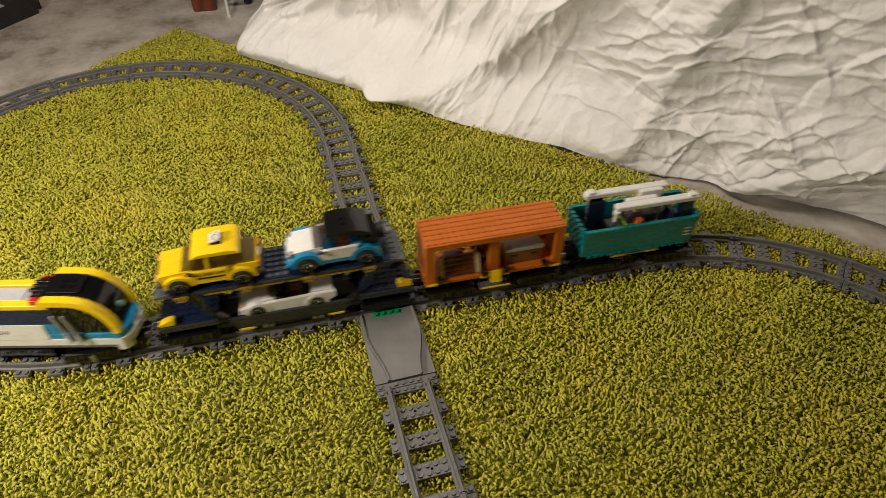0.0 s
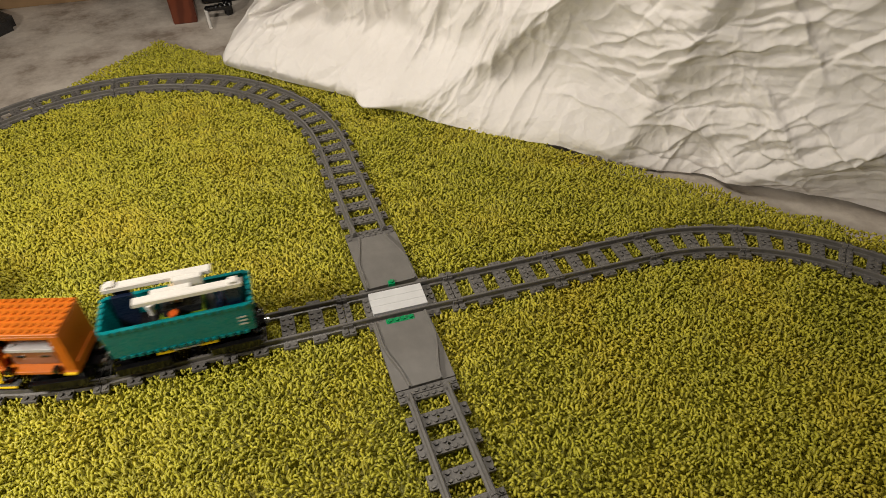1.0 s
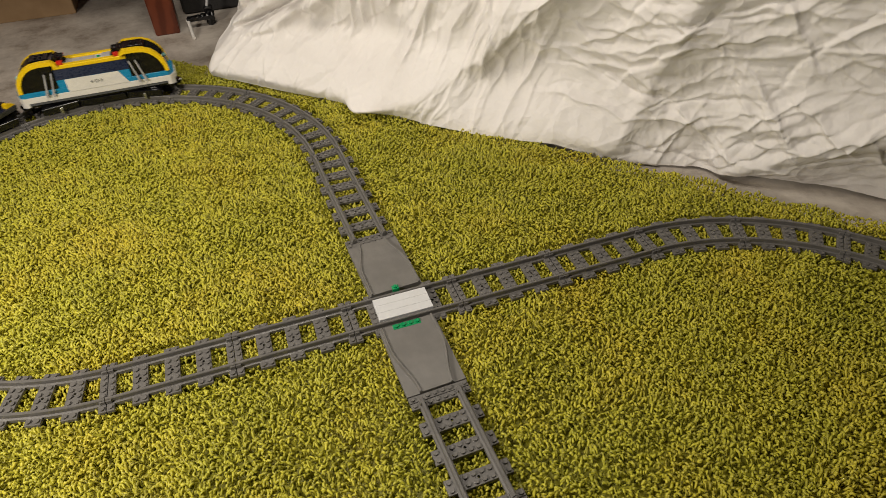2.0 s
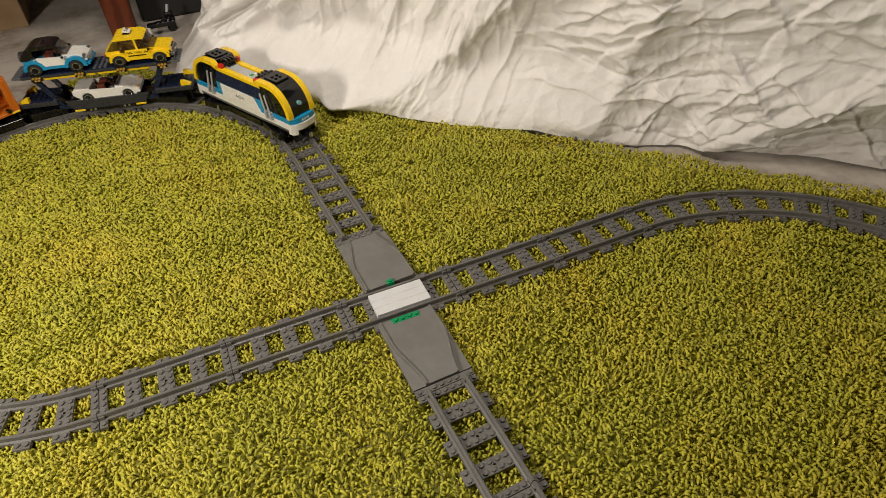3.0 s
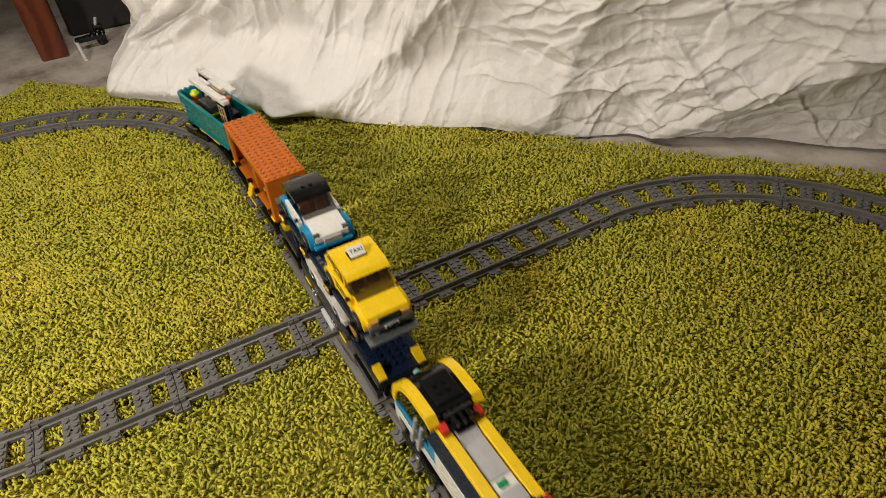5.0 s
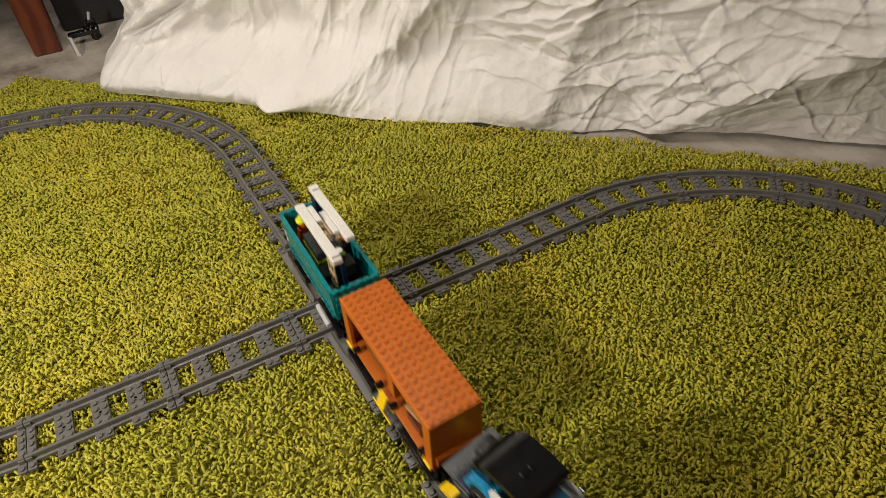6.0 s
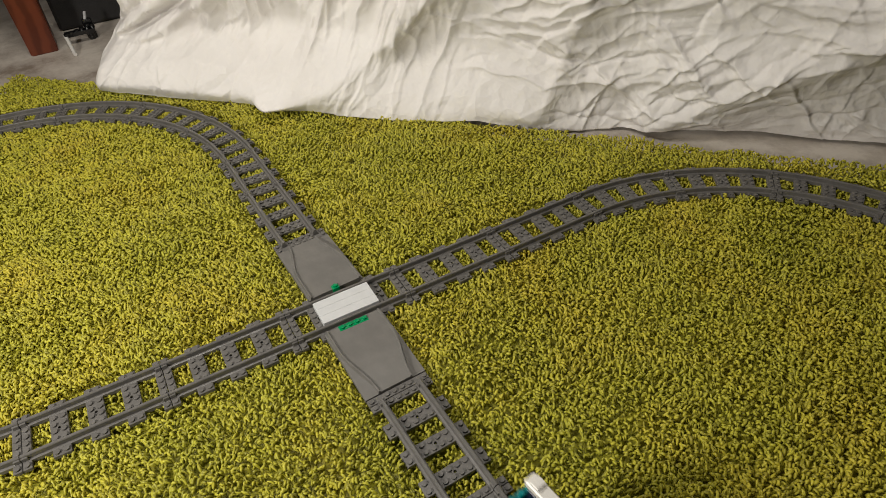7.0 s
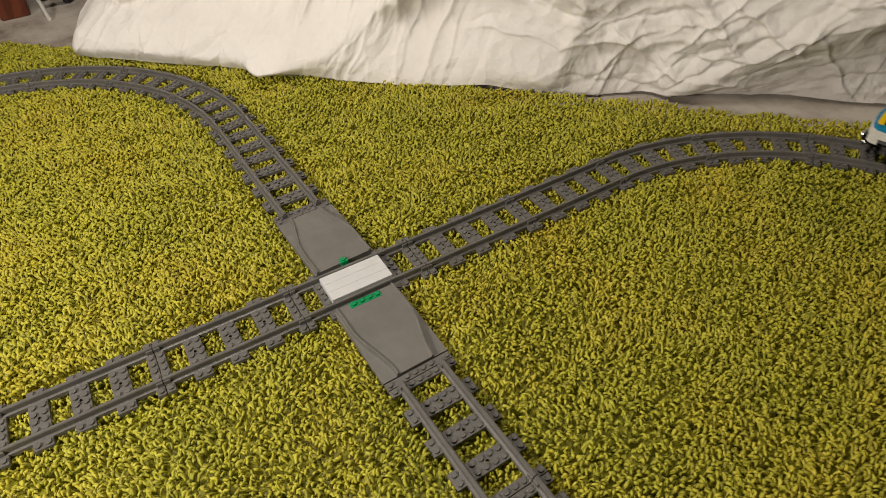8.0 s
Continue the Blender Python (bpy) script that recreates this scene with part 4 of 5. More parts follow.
def make_blue_car():
    c = thing("toy_convertible", "white and azure brick-built toy car with a black roof", "toy car")
    bx("chassis", "dark_grey", c, -0.044, 0.044, -0.0180, 0.0180, 0.0060, 0.0105)
    bx("sill", "azure", c, -0.0460, 0.0440, -0.0200, 0.0200, 0.0085, 0.0150)
    for y in (-1, 1):
        lo, hi = sorted((0.0200 * y, 0.0236 * y))
        bx("side_sill", "azure", c, -0.0165, 0.0150, lo, hi, 0.0080, 0.0135)
        pr("door", "white", c, [(-0.0200, 0.0136), (0.0150, 0.0136), (0.0150, 0.0245), (0.0120, 0.0270), (-0.0240, 0.0285)], lo, hi, label="white door")
        lo, hi = sorted((0.0165 * y, 0.0243 * y))
        for x in (-0.0310, 0.0280):
            fender(c, "azure", x, lo, hi, 0.0096, 0.0108, 0.0052)
            wheel_of(c, x, 0.0256 * y, 0.0092, 0.0092)
        bx("headlight", "dark_grey", c, 0.0400, 0.0440, min(0.0125 * y, 0.0190 * y), max(0.0125 * y, 0.0190 * y), 0.0190, 0.0255, label="dark round headlight block")
        bx("door_mirror", "black", c, 0.0120, 0.0150, min(0.0235 * y, 0.0270 * y), max(0.0235 * y, 0.0270 * y), 0.0255, 0.0295)
        bx("seat", "rust", c, -0.0160, -0.0040, min(0.003 * y, 0.014 * y), max(0.003 * y, 0.014 * y), 0.0151, 0.0300, label="reddish brown seat")
    pr("bonnet", "white", c, [(0.0120, 0.0151), (0.0450, 0.0151), (0.0450, 0.0215), (0.0400, 0.0255), (0.0150, 0.0290), (0.0120, 0.0290)], -0.0180, 0.0180, smooth=True)
    bx("grille", "grey", c, 0.0450, 0.0470, -0.0100, 0.0100, 0.0120, 0.0195)
    bx("bumper", "azure", c, 0.0440, 0.0480, -0.0210, 0.0210, 0.0080, 0.0118)
    bx("tail", "azure", c, -0.0460, -0.0180, -0.0180, 0.0180, 0.0151, 0.0240)
    pr("windscreen", "smoke", c, [(0.0105, 0.0291), (0.0195, 0.0291), (0.0055, 0.0428), (0.0010, 0.0428)], -0.0178, 0.0178, label="smoked clear windscreen")
    pr("rear_block", "black", c, [(-0.0460, 0.0241), (-0.0270, 0.0241), (-0.0275, 0.0330), (-0.0440, 0.0350)], -0.0190, 0.0190, smooth=True)
    for y in (-1, 1):
        lo, hi = sorted((0.0165 * y, 0.0195 * y))
        pr("roof_post", "black", c, [(-0.0330, 0.0340), (-0.0280, 0.0330), (-0.0270, 0.0410), (-0.0320, 0.0410)], lo, hi)
    roof = pr("hard_top", "black", c, [(-0.0370, 0.0385), (-0.0300, 0.0400), (0.0015, 0.0428), (0.0060, 0.0428), (0.0030, 0.0462), (-0.0100, 0.0482), (-0.0280, 0.0470), (-0.0370, 0.0420)], -0.0200, 0.0200, label="black roof panel over open sides", smooth=True)
    for y in (-0.004, 0.004):
        part("roof_stud", tube(BM(), (-0.012, y, 0.0475), (-0.012, y, 0.0496), 0.0024, 10), M["black"], roof)
    c.scale = (1.03, 0.97, 0.90)
    part("spare_wheel", tube(tube(BM(), (-0.0450, 0, 0.0250), (-0.0525, 0, 0.0250), 0.0090, 20), (-0.0525, 0, 0.0250), (-0.0530, 0, 0.0250), 0.0045, 12), M["rubber"], c, smooth=True)
    return c


def make_white_car():
    c = thing("toy_roadster", "low white brick-built toy roadster on the lower deck", "toy car")
    bx("chassis", "dark_grey", c, -0.048, 0.048, -0.0180, 0.0180, 0.0040, 0.0085)
    for y in (-1, 1):
        lo, hi = sorted((0.0195 * y, 0.0232 * y))
        pr("side", "white", c, [(-0.0520, 0.0150), (-0.0430, 0.0090), (-0.0200, 0.0060), (0.0180, 0.0060), (0.0430, 0.0085), (0.0510, 0.0100), (0.0500, 0.0150), (0.0300, 0.0195), (0.0100, 0.0200), (-0.0300, 0.0215), (-0.0520, 0.0215)], lo, hi, smooth=True)
        lo, hi = sorted((0.0165 * y, 0.0240 * y))
        for x in (-0.0310, 0.0310):
            fender(c, "white", x, lo, hi, 0.0085, 0.0096, 0.0030)
            wheel_of(c, x, 0.0236 * y, 0.0085, 0.0085)
        bx("headlight", "lamp_clear", c, 0.0440, 0.0480, min(0.0120 * y, 0.0185 * y), max(0.0120 * y, 0.0185 * y), 0.0152, 0.0178, label="clear headlight")
        bx("seat", "rust", c, -0.0150, -0.0030, min(0.003 * y, 0.014 * y), max(0.003 * y, 0.014 * y), 0.0086, 0.0245, label="reddish brown seat")
    pr("bonnet", "white", c, [(0.0130, 0.0086), (0.0500, 0.0086), (0.0500, 0.0140), (0.0320, 0.0200), (0.0130, 0.0225)], -0.0194, 0.0194, smooth=True)
    pr("tail", "white", c, [(-0.0500, 0.0086), (-0.0260, 0.0086), (-0.0260, 0.0230), (-0.0500, 0.0230)], -0.0194, 0.0194)
    pr("windscreen", "smoke", c, [(0.0100, 0.0226), (0.0190, 0.0226), (0.0070, 0.0330), (0.0040, 0.0330)], -0.0175, 0.0175, label="smoked clear windscreen")
    bx("dashboard", "black", c, 0.0050, 0.0125, -0.0185, 0.0185, 0.0086, 0.0230)
    bx("cockpit_floor", "black", c, -0.0255, 0.0048, -0.0190, 0.0190, 0.0086, 0.0120)
    part("steering_wheel", tube(BM(), (0.0030, 0.0085, 0.0240), (0.0018, 0.0085, 0.0246), 0.0045, 14), M["black"], c)
    return c


def make_transporter():
    w = thing("car_transporter", "two-deck dark blue brick-built toy car transporter wagon", "toy train")
    bx("chassis", "black", w, -0.1280, 0.1280, -0.0120, 0.0120, 0.0250, 0.0310)
    low = bx("lower_deck", "navy", w, -0.0780, 0.0780, -0.0225, 0.0225, 0.0225, 0.0290)
    for y in (-1, 1):
        lo, hi = sorted((0.0226 * y, 0.0262 * y))
        pr("side_skirt", "slate", w, [(-0.0640, 0.0350), (-0.0560, 0.0210), (0.0560, 0.0210), (0.0640, 0.0350), (0.0640, 0.0365), (-0.0640, 0.0365)], lo, hi, label="dark grey side skirt")
        for x0, x1 in ((-0.0560, -0.0400), (0.0400, 0.0560)):
            bx("warning_stripe", "yellow", w, x0, x1, min(0.0226 * y, 0.0270 * y), max(0.0226 * y, 0.0270 * y), 0.0178, 0.0208, label="yellow tile")
        bx("lower_rail", "black", w, -0.0395, 0.0395, min(0.0226 * y, 0.0266 * y), max(0.0226 * y, 0.0266 * y), 0.0176, 0.0209)
        for x in (-0.031, -0.024, 0.022, 0.029):
            part("silver_stud", tube(BM(), (x, 0.0264 * y, 0.0192), (x, 0.0280 * y, 0.0192), 0.0018, 8), M["silver"], w)
    for sg in (-1, 1):
        bm = box(BM(), min(sg * 0.0760, sg * 0.1340), max(sg * 0.0760, sg * 0.1340), -0.0236, 0.0236, 0.0312, 0.0405)
        studs(bm, [sg * (0.0820 + U * k) for k in range(6)], grid_of(4, -0.012), 0.0405)
        plat = part("end_platform", bm, M["navy"], w, "dark blue studded end platform")
        for y in (-1, 1):
            bx("platform_edge", "slate", plat, sg * 0.0760, sg * 0.1340, min(0.0237 * y, 0.0262 * y), max(0.0237 * y, 0.0262 * y), 0.0330, 0.0400)
            pr("end_slope", "yellow", w, [(sg * 0.1180, 0.0406), (sg * 0.1335, 0.0406), (sg * 0.1335, 0.0425), (sg * 0.1230, 0.0475), (sg * 0.1180, 0.0475)], min(0.0160 * y, 0.0240 * y), max(0.0160 * y, 0.0240 * y), label="yellow slope brick")
            # tilted struts that carry the upper deck
            pr("strut", "navy", w, [(sg * 0.0680, 0.0300), (sg * 0.0760, 0.0300), (sg * 0.1010, 0.0794), (sg * 0.0920, 0.0794)], min(0.0175 * y, 0.0222 * y), max(0.0175 * y, 0.0222 * y), label="tilted dark blue strut")
            part("strut_pin", tube(BM(), (sg * 0.0950, 0.0160 * y, 0.0770), (sg * 0.0950, 0.0262 * y, 0.0770), 0.0040, 14), M["black"], w)
            pr("brace", "black", w, [(sg * 0.0560, 0.0310), (sg * 0.0610, 0.0310), (sg * 0.0780, 0.0440), (sg * 0.0740, 0.0460)], min(0.0190 * y, 0.0236 * y), max(0.0190 * y, 0.0236 * y))
        make_coupling(w, sg * 0.1310, sg)
    deck = bx("upper_deck", "navy", w, -0.1130, 0.1130, -0.0240, 0.0240, 0.0735, 0.0785, label="dark blue upper deck")
    deck.location.z = 0.006
    bm = studs(BM(), grid_of(3, -0.0025), grid_of(6, -0.020), 0.0785)
    part("deck_studs", bm, M["dark_grey"], deck)
    for sg in (-1, 1):
        bm = prism(BM(), [(sg * 0.1131, 0.0735), (sg * 0.1270, 0.0750), (sg * 0.1270, 0.0768), (sg * 0.1131, 0.0785)], -0.0240, 0.0240)
        studs(bm, [sg * 0.1170], grid_of(6, -0.020), 0.0780)
        part("deck_end", bm, M["dark_grey"], deck, "dark grey studded deck end")
    for y in (-1, 1):
        lo, hi = sorted((0.0205 * y, 0.0246 * y))
        bx("deck_stripe", "yellow", deck, -0.0800, -0.0035, lo, hi, 0.0700, 0.0734, label="yellow edge tile")
        bx("deck_stripe", "yellow", deck, 0.0005, 0.0800, lo, hi, 0.0700, 0.0734, label="yellow edge tile")
        bx("deck_edge", "slate", deck, -0.1130, 0.1130, min(0.0241 * y, 0.0262 * y), max(0.0241 * y, 0.0262 * y), 0.0738, 0.0780)
        for x in (-0.0885, -0.0248, 0.0379, 0.1010):
            bm = tube(BM(), (x - 0.0055, 0.0215 * y, 0.0805), (x - 0.0055, 0.0290 * y, 0.0805), 0.0023, 10)
            box(bm, x - 0.0075, x + 0.0075, min(0.0245 * y, 0.0285 * y), max(0.0245 * y, 0.0285 * y), 0.0705, 0.0800)
            tube(bm, (x + 0.0055, 0.0215 * y, 0.0805), (x + 0.0055, 0.0290 * y, 0.0805), 0.0023, 10)
            ch = part("wheel_chock", bm, M["black"], deck)
            bm = BM()
            for k in (-0.0046, 0.0, 0.0046):
                tube(bm, (x + k, 0.0262 * y, 0.0764), (x + k, 0.0300 * y, 0.0764), 0.0019, 8)
            for k in (-0.0024, 0.0024):
                tube(bm, (x + k, 0.0262 * y, 0.0722), (x + k, 0.0294 * y, 0.0722), 0.0019, 8)
            part("chock_pin", bm, M["gold"], ch, "gold coloured pins")
    STOCK["transporter"] = (w, 0.4095, 0.100, [make_bogie(w, "transporter", o) for o in (-0.104, 0.104)])
    for car, x, z in ((make_taxi(), 0.0700, 0.0846), (make_blue_car(), -0.0550, 0.0846), (make_white_car(), 0.0020, 0.0291)):
        CARGO.append((car, "transporter", Matrix.Translation((x, 0, z))))


def make_goods_wagon():
    w = thing("goods_wagon", "dark orange brick-built toy goods wagon with open sides", "toy train")
    bx("chassis", "black", w, -0.0760, 0.0760, -0.0130, 0.0130, 0.0250, 0.0330)
    floor = bx("wagon_floor", "orange", w, -0.0800, 0.0800, -0.0238, 0.0238, 0.0331, 0.0375)
    bm = box(BM(), -0.0800, 0.0800, -0.0240, 0.0240, 0.0890, 0.0922)
    studs(bm, grid_of(20, -0.076), grid_of(6, -0.020), 0.0922)
    part("roof", bm, M["orange"], w, "dark orange roof covered in studs")
    for sg in (-1, 1):
        bx("end_wall", "orange", w, sg * 0.0800, sg * 0.0760, -0.0239, 0.0239, 0.0376, 0.0889)
        bx("end_wall_rib", "orange", w, sg * 0.0801, sg * 0.0822, -0.0200, 0.0200, 0.0380, 0.0480)
        for y in (-1, 1):
            lo, hi = sorted((0.0200 * y, 0.0239 * y))
            bx("corner_post", "orange", w, sg * 0.0759, sg * 0.0690, lo, hi, 0.0376, 0.0889)
        make_coupling(w, sg * 0.0790, sg)
    for y in (-1, 1):
        lo, hi = sorted((0.0110 * y, 0.0185 * y))
        bx("centre_post", "orange", w, -0.0060, 0.0060, lo, hi, 0.0376, 0.0889)
        lo, hi = sorted((0.0200 * y, 0.0239 * y))
        bx("header", "orange", w, -0.0690, 0.0690, lo, hi, 0.0845, 0.0889)
        lo, hi = sorted((0.0239 * y, 0.0262 * y))
        for x0, x1 in ((-0.0790, -0.0670), (0.0670, 0.0790), (0.0090, 0.0160), (-0.0160, -0.0090)):
            bx("edge_tile", "yellow", floor, x0, x1, lo, hi, 0.0340, 0.0368, label="yellow edge tile")
        step = bx("step", "dark_grey", w, -0.0170, 0.0170, min(0.0200 * y, 0.0290 * y), max(0.0200 * y, 0.0290 * y), 0.0200, 0.0232)
        bx("step_edge", "yellow", step, -0.0170, 0.0170, min(0.0291 * y, 0.0306 * y), max(0.0291 * y, 0.0306 * y), 0.0205, 0.0230, label="yellow step edge")
        for x in (-0.006, 0.0, 0.006):
            part("step_stud", tube(BM(), (x, 0.0255 * y, 0.0232), (x, 0.0255 * y, 0.0250), 0.0022, 8), M["silver"], step)
        pr("ladder", "yellow", w, [(0.0242 * y, 0.0425), (0.0262 * y, 0.0425), (0.0312 * y, 0.0300), (0.0292 * y, 0.0300)], -0.0060, 0.0060, "x", "leaning yellow step panel")
        for x in (-0.0130, 0.0130, -0.0600, 0.0640):
            part("catch", tube(BM(), (x, 0.0205 * y, 0.0405), (x, 0.0268 * y, 0.0405), 0.0034, 12), M["black"], w)
    STOCK["goods"] = (w, 0.639, 0.050, [make_bogie(w, "goods", o) for o in (-0.052, 0.052)])
    crate = thing("crate", "brown crate with a studded light grey lid in the wagon", "toy crate")
    bm = box(BM(), -0.0220, 0.0220, -0.0140, 0.0140, 0.0, 0.0190)
    body = part("crate_body", bm, M["brown"], crate)
    bm = box(BM(), -0.0235, 0.0235, -0.0155, 0.0155, 0.0191, 0.0235)
    studs(bm, [-0.018, 0.018], [-0.010, 0.010], 0.0235)
    part("lid", bm, M["grey"], crate, "light grey lid")
    for x in (-0.012, 0.012):
        for y in (-1, 1):
            bx("handle_slot", "black", body, x - 0.004, x + 0.004, 0.0141 * y - 0.0006, 0.0141 * y + 0.0006, 0.0110, 0.0132, 0)
    CARGO.append((crate, "goods", Matrix.Translation((-0.0370, 0, 0.0376))))
    rampt = thing("loading_ramp", "reddish brown slatted panel with tan rails leaning inside the wagon", "toy ramp")
    for k in range(4):
        z0, z1 = 0.0010 + 0.0056 * k, 0.0060 + 0.0056 * k
        lean = lambda z: 0.0200 - 0.42 * z
        bm = prism(BM(), [(lean(z0), z0), (lean(z0) - 0.0034, z0), (lean(z1) - 0.0034, z1), (lean(z1), z1)], -0.0185, 0.0185, "x")
        for j in range(5):
            x = -0.016 + U * j
            box(bm, x - 0.0022, x + 0.0022, lean((z0 + z1) / 2) - 0.0002, lean((z0 + z1) / 2) + 0.0014, z0 + 0.0006, z1 - 0.0006, 0.0003)
        part("slat", bm, M["rust"], rampt)
    for sg in (-1, 1):
        x0, x1 = sorted((sg * 0.0188, sg * 0.0232))
        pr("side_rail", "tan", rampt, [(0.0215, 0.0030), (0.0160, 0.0030), (0.0075, 0.0245), (0.0130, 0.0245)], x0, x1, "x", "tan side rail")
    bx("prop", "rust", rampt, -0.0120, 0.0120, -0.0180, -0.0080, 0.0, 0.0080)
    pr("plank", "tan", rampt, [(-0.0150, 0.0081), (0.0100, 0.0180), (0.0085, 0.0205), (-0.0165, 0.0106)], -0.0170, -0.0120, label="leaning tan plank")
    CARGO.append((rampt, "goods", Matrix.Translation((0.0395, 0, 0.0376))))
    tool = thing("hand_truck", "small black hand truck with a yellow grip", "toy tool")
    part("frame", tube(tube(BM(), (0, -0.004, 0.004), (0.006, -0.004, 0.034), 0.0015, 8), (0, 0.004, 0.004), (0.006, 0.004, 0.034), 0.0015, 8), M["black"], tool)
    part("grip", tube(BM(), (0.0062, -0.006, 0.0345), (0.0062, 0.006, 0.0345), 0.0022, 8), M["yellow"], tool, "yellow grip")
    for y in (-0.0065, 0.0065):
        part("wheel", tube(BM(), (0, y - 0.0015, 0.0046), (0, y + 0.0015, 0.0046), 0.0046, 14), M["black"], tool)
    CARGO.append((tool, "goods", Matrix.Translation((0.0095, -0.0040, 0.0376))))


def make_open_wagon():
    w = thing("open_wagon", "teal brick-built open toy wagon loaded with machine parts", "toy train")
    bx("chassis", "black", w, -0.0660, 0.0660, -0.0130, 0.0130, 0.0250, 0.0345)
    bx("wagon_floor", "dark_grey", w, -0.0640, 0.0640, -0.0205, 0.0205, 0.0346, 0.0390)
    for y in (-1, 1):
        side = pr("side_wall", "teal", w, [(0.0206 * y, 0.0385), (0.0240 * y, 0.0385), (0.0262 * y, 0.0770), (0.0222 * y, 0.0770)], -0.0700, 0.0700, "x")
        bm = BM()
        for k in range(17):
            x = -0.064 + U * k
            box(bm, x - 0.0022, x + 0.0022, min(0.0248 * y, 0.0270 * y), max(0.0248 * y, 0.0270 * y), 0.0728, 0.0772, 0.0005)
        part("rim_studs", bm, M["teal"], side)
        bm = BM()
        for k in range(16):
            x = -0.060 + U * k
            box(bm, x - 0.0024, x + 0.0024, min(0.0232 * y, 0.0258 * y), max(0.0232 * y, 0.0258 * y), 0.0356, 0.0396, 0.0005)
        part("foot_studs", bm, M["teal"], side)
        for x0, x1 in ((-0.0300, -0.0130), (0.0130, 0.0300)):
            bx("sill_tile", "yellow", w, x0, x1, min(0.0190 * y, 0.0245 * y), max(0.0190 * y, 0.0245 * y), 0.0300, 0.0335, label="yellow sill tile")
        bx("sill_pipe", "grey", w, -0.0125, 0.0125, min(0.0190 * y, 0.0240 * y), max(0.0190 * y, 0.0240 * y), 0.0305, 0.0330)
        for k, n in enumerate(((0.004, 0.003), (0.005, 0.002), (0.003, 0.004))):
            bars(side, "white", -0.0640, 0.0262 * y, 0.0600 - 0.0050 * k, n, 0.0022, "y", 0.0010)
    for sg in (-1, 1):
        end = pr("end_wall", "teal", w, [(sg * 0.0640, 0.0385), (sg * 0.0672, 0.0385), (sg * 0.0732, 0.0772), (sg * 0.0692, 0.0772)], -0.0240, 0.0240)
        bm = studs(BM(), [sg * 0.0712], grid_of(6, -0.020), 0.0771)
        part("rim_studs", bm, M["teal"], end)
        bm = BM()
        for k in range(6):
            for z in (0.046, 0.056, 0.066):
                x = sg * (0.0660 + (z - 0.0385) * 0.155)
                box(bm, min(x, x + sg * 0.0032), max(x, x + sg * 0.0032), -0.0222 + U * k, -0.0178 + U * k, z, z + 0.0045, 0.0005)
        part("end_studs", bm, M["teal"], end)
        make_coupling(w, sg * 0.0680, sg)
    STOCK["open"] = (w, 0.814, 0.045, [make_bogie(w, "open", o) for o in (-0.046, 0.046)])
    # the load
    c = thing("toy_machine", "white beams on a lime and green machine body in the wagon", "toy machine")
    for y, x0, x1, z in ((-0.0095, -0.0400, 0.0620, 0.0600), (0.0155, -0.0680, 0.0340, 0.0570)):
        bm = box(BM(), x0, x1, y - 0.0050, y + 0.0050, z, z + 0.0062, 0.0010)
        part("beam", bm, M["white"], c, "long white beam")
        s = 1 if y < 0 else -1
        e = x1 if y < 0 else x0
        block = (-0.0310, -0.0030, y + 0.0051, y + 0.0110) if y < 0 else (-0.0200, 0.0180, y - 0.0115, y - 0.0051)
        part("beam_block", box(BM(), *block, z - 0.0060, z + 0.0060, 0.0008), M["white"], c)
        part("beam_knob", tube(BM(), (block[1], (block[2] + block[3]) / 2, z - 0.0030), (block[1] + 0.0040, (block[2] + block[3]) / 2, z - 0.0030), 0.0030, 12), M["tan"], c, "round tan knob")
        bx("end_hook", "white", c, e - s * 0.004, e - s * 0.012, y - 0.0042, y + 0.0042, z + 0.0063, z + 0.0090)
    bx("cross_piece", "skin", c, -0.0120, 0.0150, 0.0016, 0.0039, 0.0500, 0.0590, label="pale pinkish cross piece")
    bx("panel", "navy", c, -0.0640, -0.0500, 0.0100, 0.0195, 0.0060, 0.0569, label="dark blue upright panel")
    bx("panel", "navy", c, -0.0460, -0.0400, -0.0010, 0.0190, 0.0060, 0.0420, label="dark blue upright panel")
    bx("panel", "navy", c, 0.0360, 0.0575, -0.0064, -0.0020, 0.0060, 0.0560, label="dark blue upright panel")
    win = bx("window", "glass_black", c, 0.0380, 0.0540, -0.0125, -0.0065, 0.0090, 0.0599, label="dark window with tan bars")
    for z in (0.0100, 0.0240, 0.0390, 0.0520):
        bx("window_bar", "tan", win, 0.0378, 0.0542, -0.0132, -0.0110, z, z + 0.0018)
    for x in (0.0380, 0.0450, 0.0525):
        bx("window_bar", "tan", win, x, x + 0.0016, -0.0132, -0.0110, 0.0090, 0.0544)
    pr("bowl", "lime", c, [(-0.0260, 0.0260), (-0.0200, 0.0200), (0.0100, 0.0200), (0.0160, 0.0260), (0.0160, 0.0300), (-0.0260, 0.0300)], -0.0170, 0.0130)
    bx("bowl_top", "slate", c, -0.0240, 0.0140, -0.0165, 0.0125, 0.0301, 0.0400)
    bx("pedestal", "white", c, -0.0180, 0.0080, -0.0140, 0.0100, 0.0, 0.0199)
    bx("column", "tan", c, -0.0060, 0.0030, -0.0030, 0.0060, 0.0401, 0.0499)
    bx("arm", "black", c, 0.0180, 0.0360, -0.0020, 0.0160, 0.0, 0.0300, label="black machine arm")
    part("nozzle", tube(tube(BM(), (0.0240, 0.0040, 0.0300), (0.0240, 0.0040, 0.0400), 0.0026, 10), (0.0240, 0.0040, 0.0400), (0.0240, 0.0040, 0.0440), 0.0040, 12), M["white"], c)
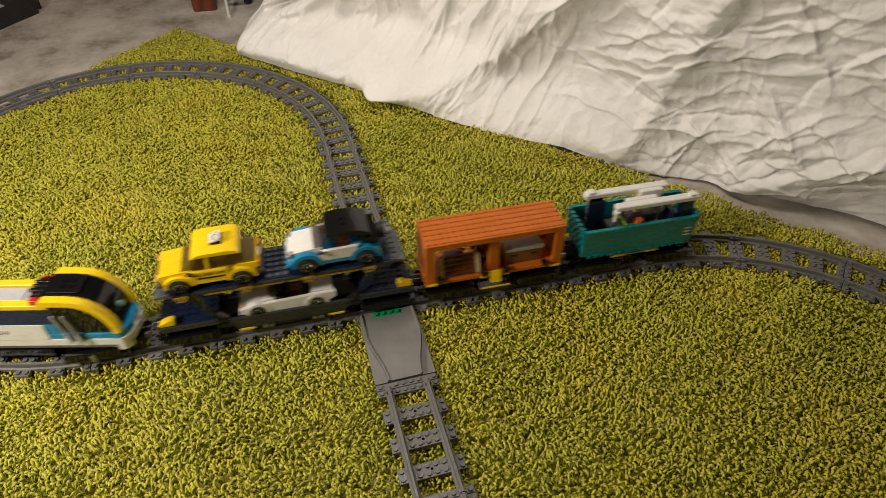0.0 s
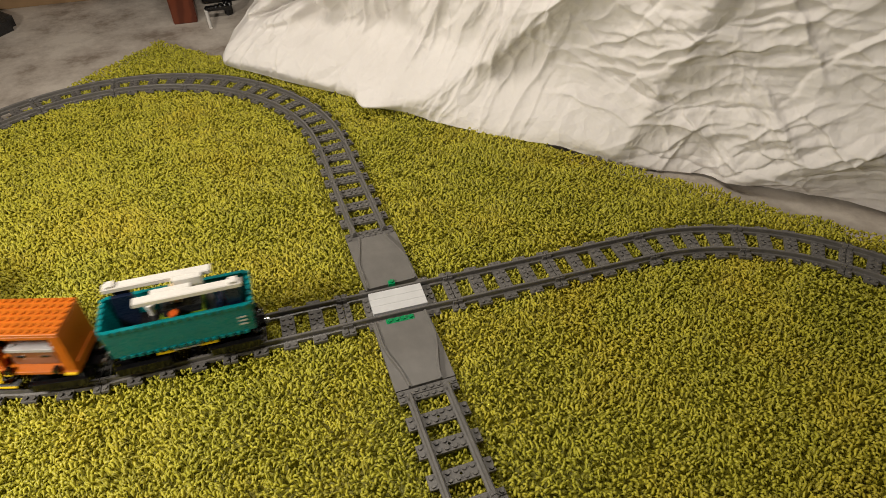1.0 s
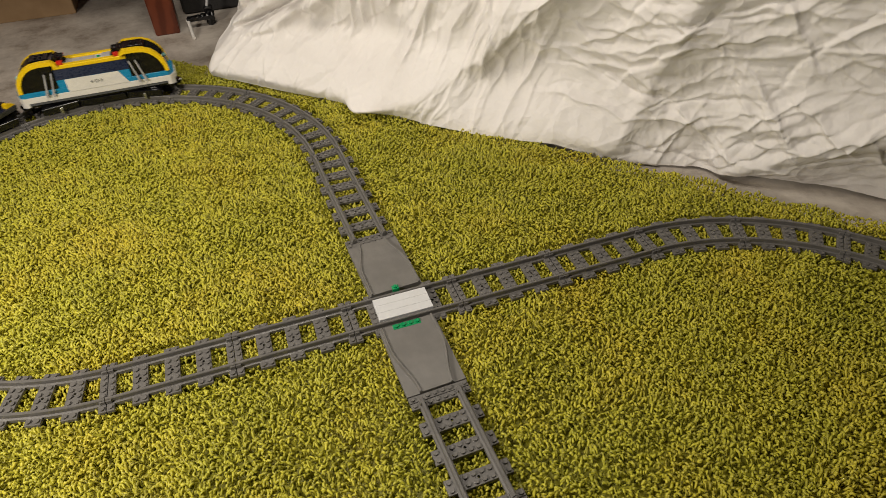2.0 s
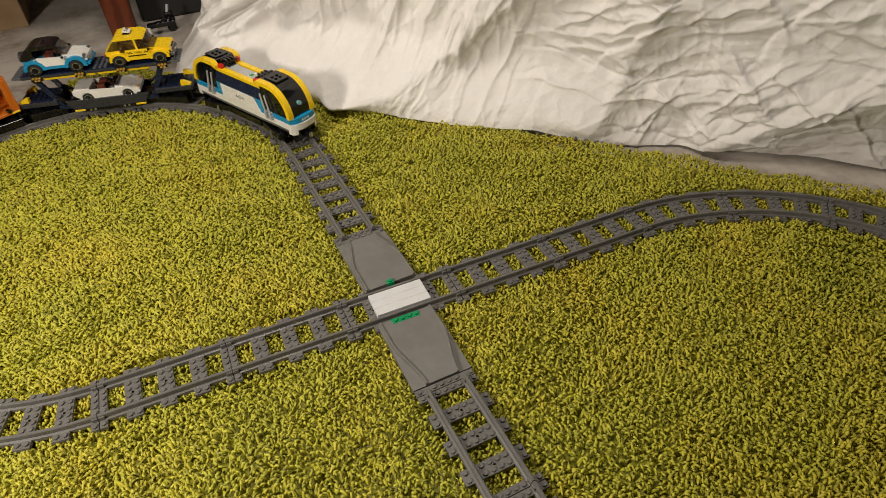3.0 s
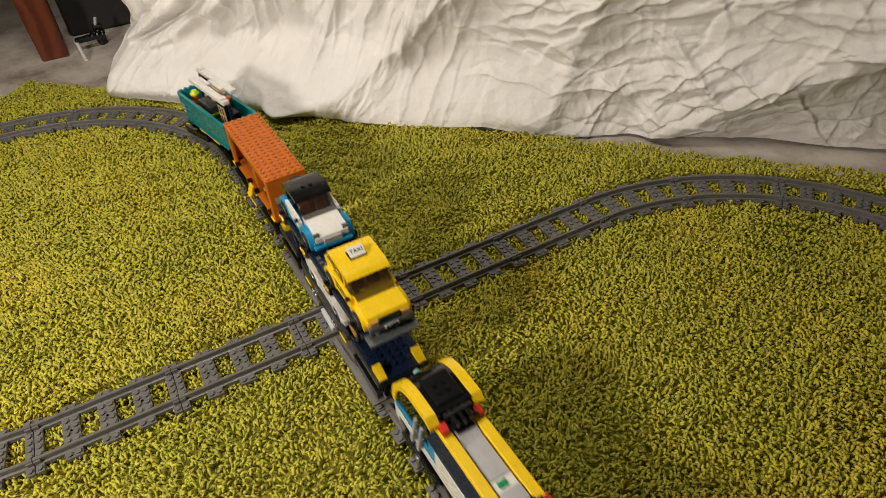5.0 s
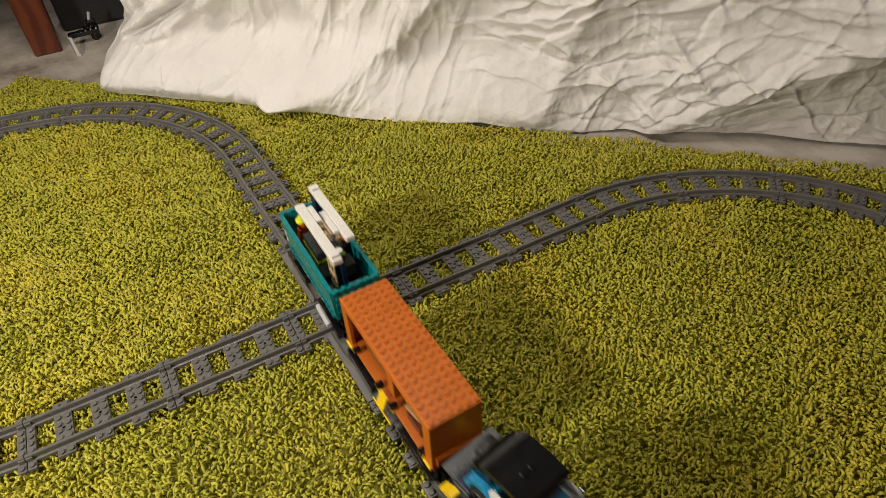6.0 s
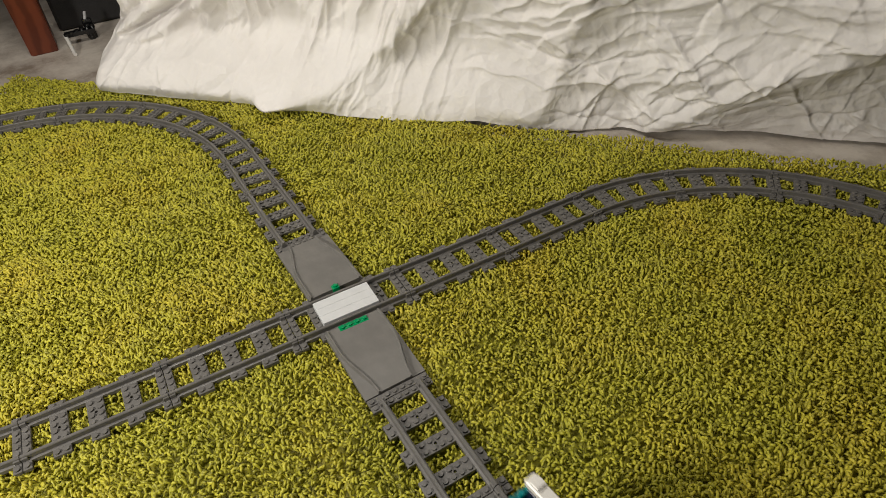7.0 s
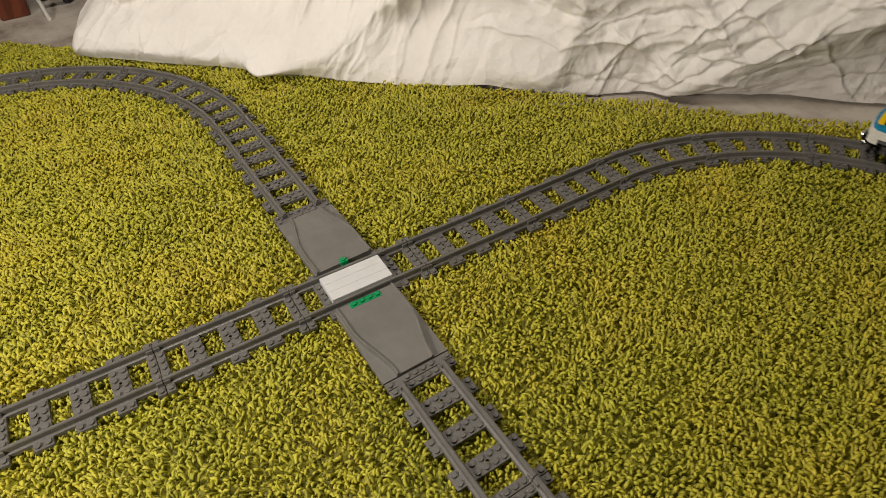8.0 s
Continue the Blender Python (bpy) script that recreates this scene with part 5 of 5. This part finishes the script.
    part("bottle", tube(tube(BM(), (-0.0330, 0.0030, 0.0), (-0.0330, 0.0030, 0.0360), 0.0040, 12), (-0.0330, 0.0030, 0.0360), (-0.0330, 0.0030, 0.0450), 0.0040, 12, 0.0016), M["grey"], c, "light grey bottle")
    part("orange_lamp", tube(BM(), (0.0020, 0.0180, 0.0300), (0.0020, 0.0180, 0.0400), 0.0045, 12), M["vest"], c, "round orange cap")
    for x0, x1, y0, y1 in ((0.0400, 0.0600, 0.0, 0.0190), (-0.0240, -0.0060, 0.0110, 0.0195), (0.0, 0.016, -0.0195, -0.0180)):
        bx("clutter_brick", "dark_grey", c, x0, x1, y0, y1, 0.0, 0.0120)
    CARGO.append((c, "open", Matrix.Translation((0, 0, 0.0391))))
    # a small worker figure, plain
    bm = box(BM(), -0.0040, 0.0040, -0.0080, 0.0080, 0.0, 0.0125)
    prism(bm, [(-0.0080, 0.0126), (0.0080, 0.0126), (0.0058, 0.0255), (-0.0058, 0.0255)], -0.0040, 0.0040, "x")
    tube(bm, (0, 0, 0.0255), (0, 0, 0.0345), 0.0050, 14)
    fig = part("toy_figure", bm, M["vest"], smooth=True)
    tagged(fig, "small plain orange toy worker standing in the wagon", "toy figure")
    CARGO.append((fig, "open", Matrix.Translation((-0.0520, -0.0080, 0.0391))))
    bm = tube(BM(), (0, 0, 0.0), (0, 0, 0.0022), 0.0066, 16)
    tube(bm, (0, 0, 0.0022), (0, 0, 0.0066), 0.0056, 16, 0.0034)
    hat = part("toy_helmet", bm, M["hivis"], smooth=True)
    tagged(hat, "bright yellow toy safety helmet on the figure", "toy helmet")
    CARGO.append((hat, "open", Matrix.Translation((-0.0520, -0.0080, 0.0391 + 0.0346))))


make_loco()
make_transporter()
make_goods_wagon()
make_open_wagon()


def wagon_pose(behind, d, t):
    c = nose_at(t) - behind
    a, b = on_line(c + d), on_line(c - d)
    return Matrix.Translation((a + b) / 2) @ Matrix.Rotation(math.atan2(a.y - b.y, a.x - b.x), 4, "Z")


def motions():
    times = [i / 10 for i in range(81)]
    for ob, behind, d, bogies in STOCK.values():
        walk(ob, [(t, wagon_pose(behind, d, t)) for t in times])
        for bogie, off, rest in bogies:
            rows = []
            for t in times:
                body = wagon_pose(behind, d, t)
                turn = heading(nose_at(t) - behind + off) - math.atan2(body[1][0], body[0][0])
                turn = (turn + math.pi) % (2 * math.pi) - math.pi
                rows.append((t, rest @ Matrix.Rotation(turn, 4, "Z")))
            walk(bogie, rows)
    for ob, wagon, rest in CARGO:
        _, behind, d, _ = STOCK[wagon]
        walk(ob, [(t, wagon_pose(behind, d, t) @ rest) for t in times])


motions()
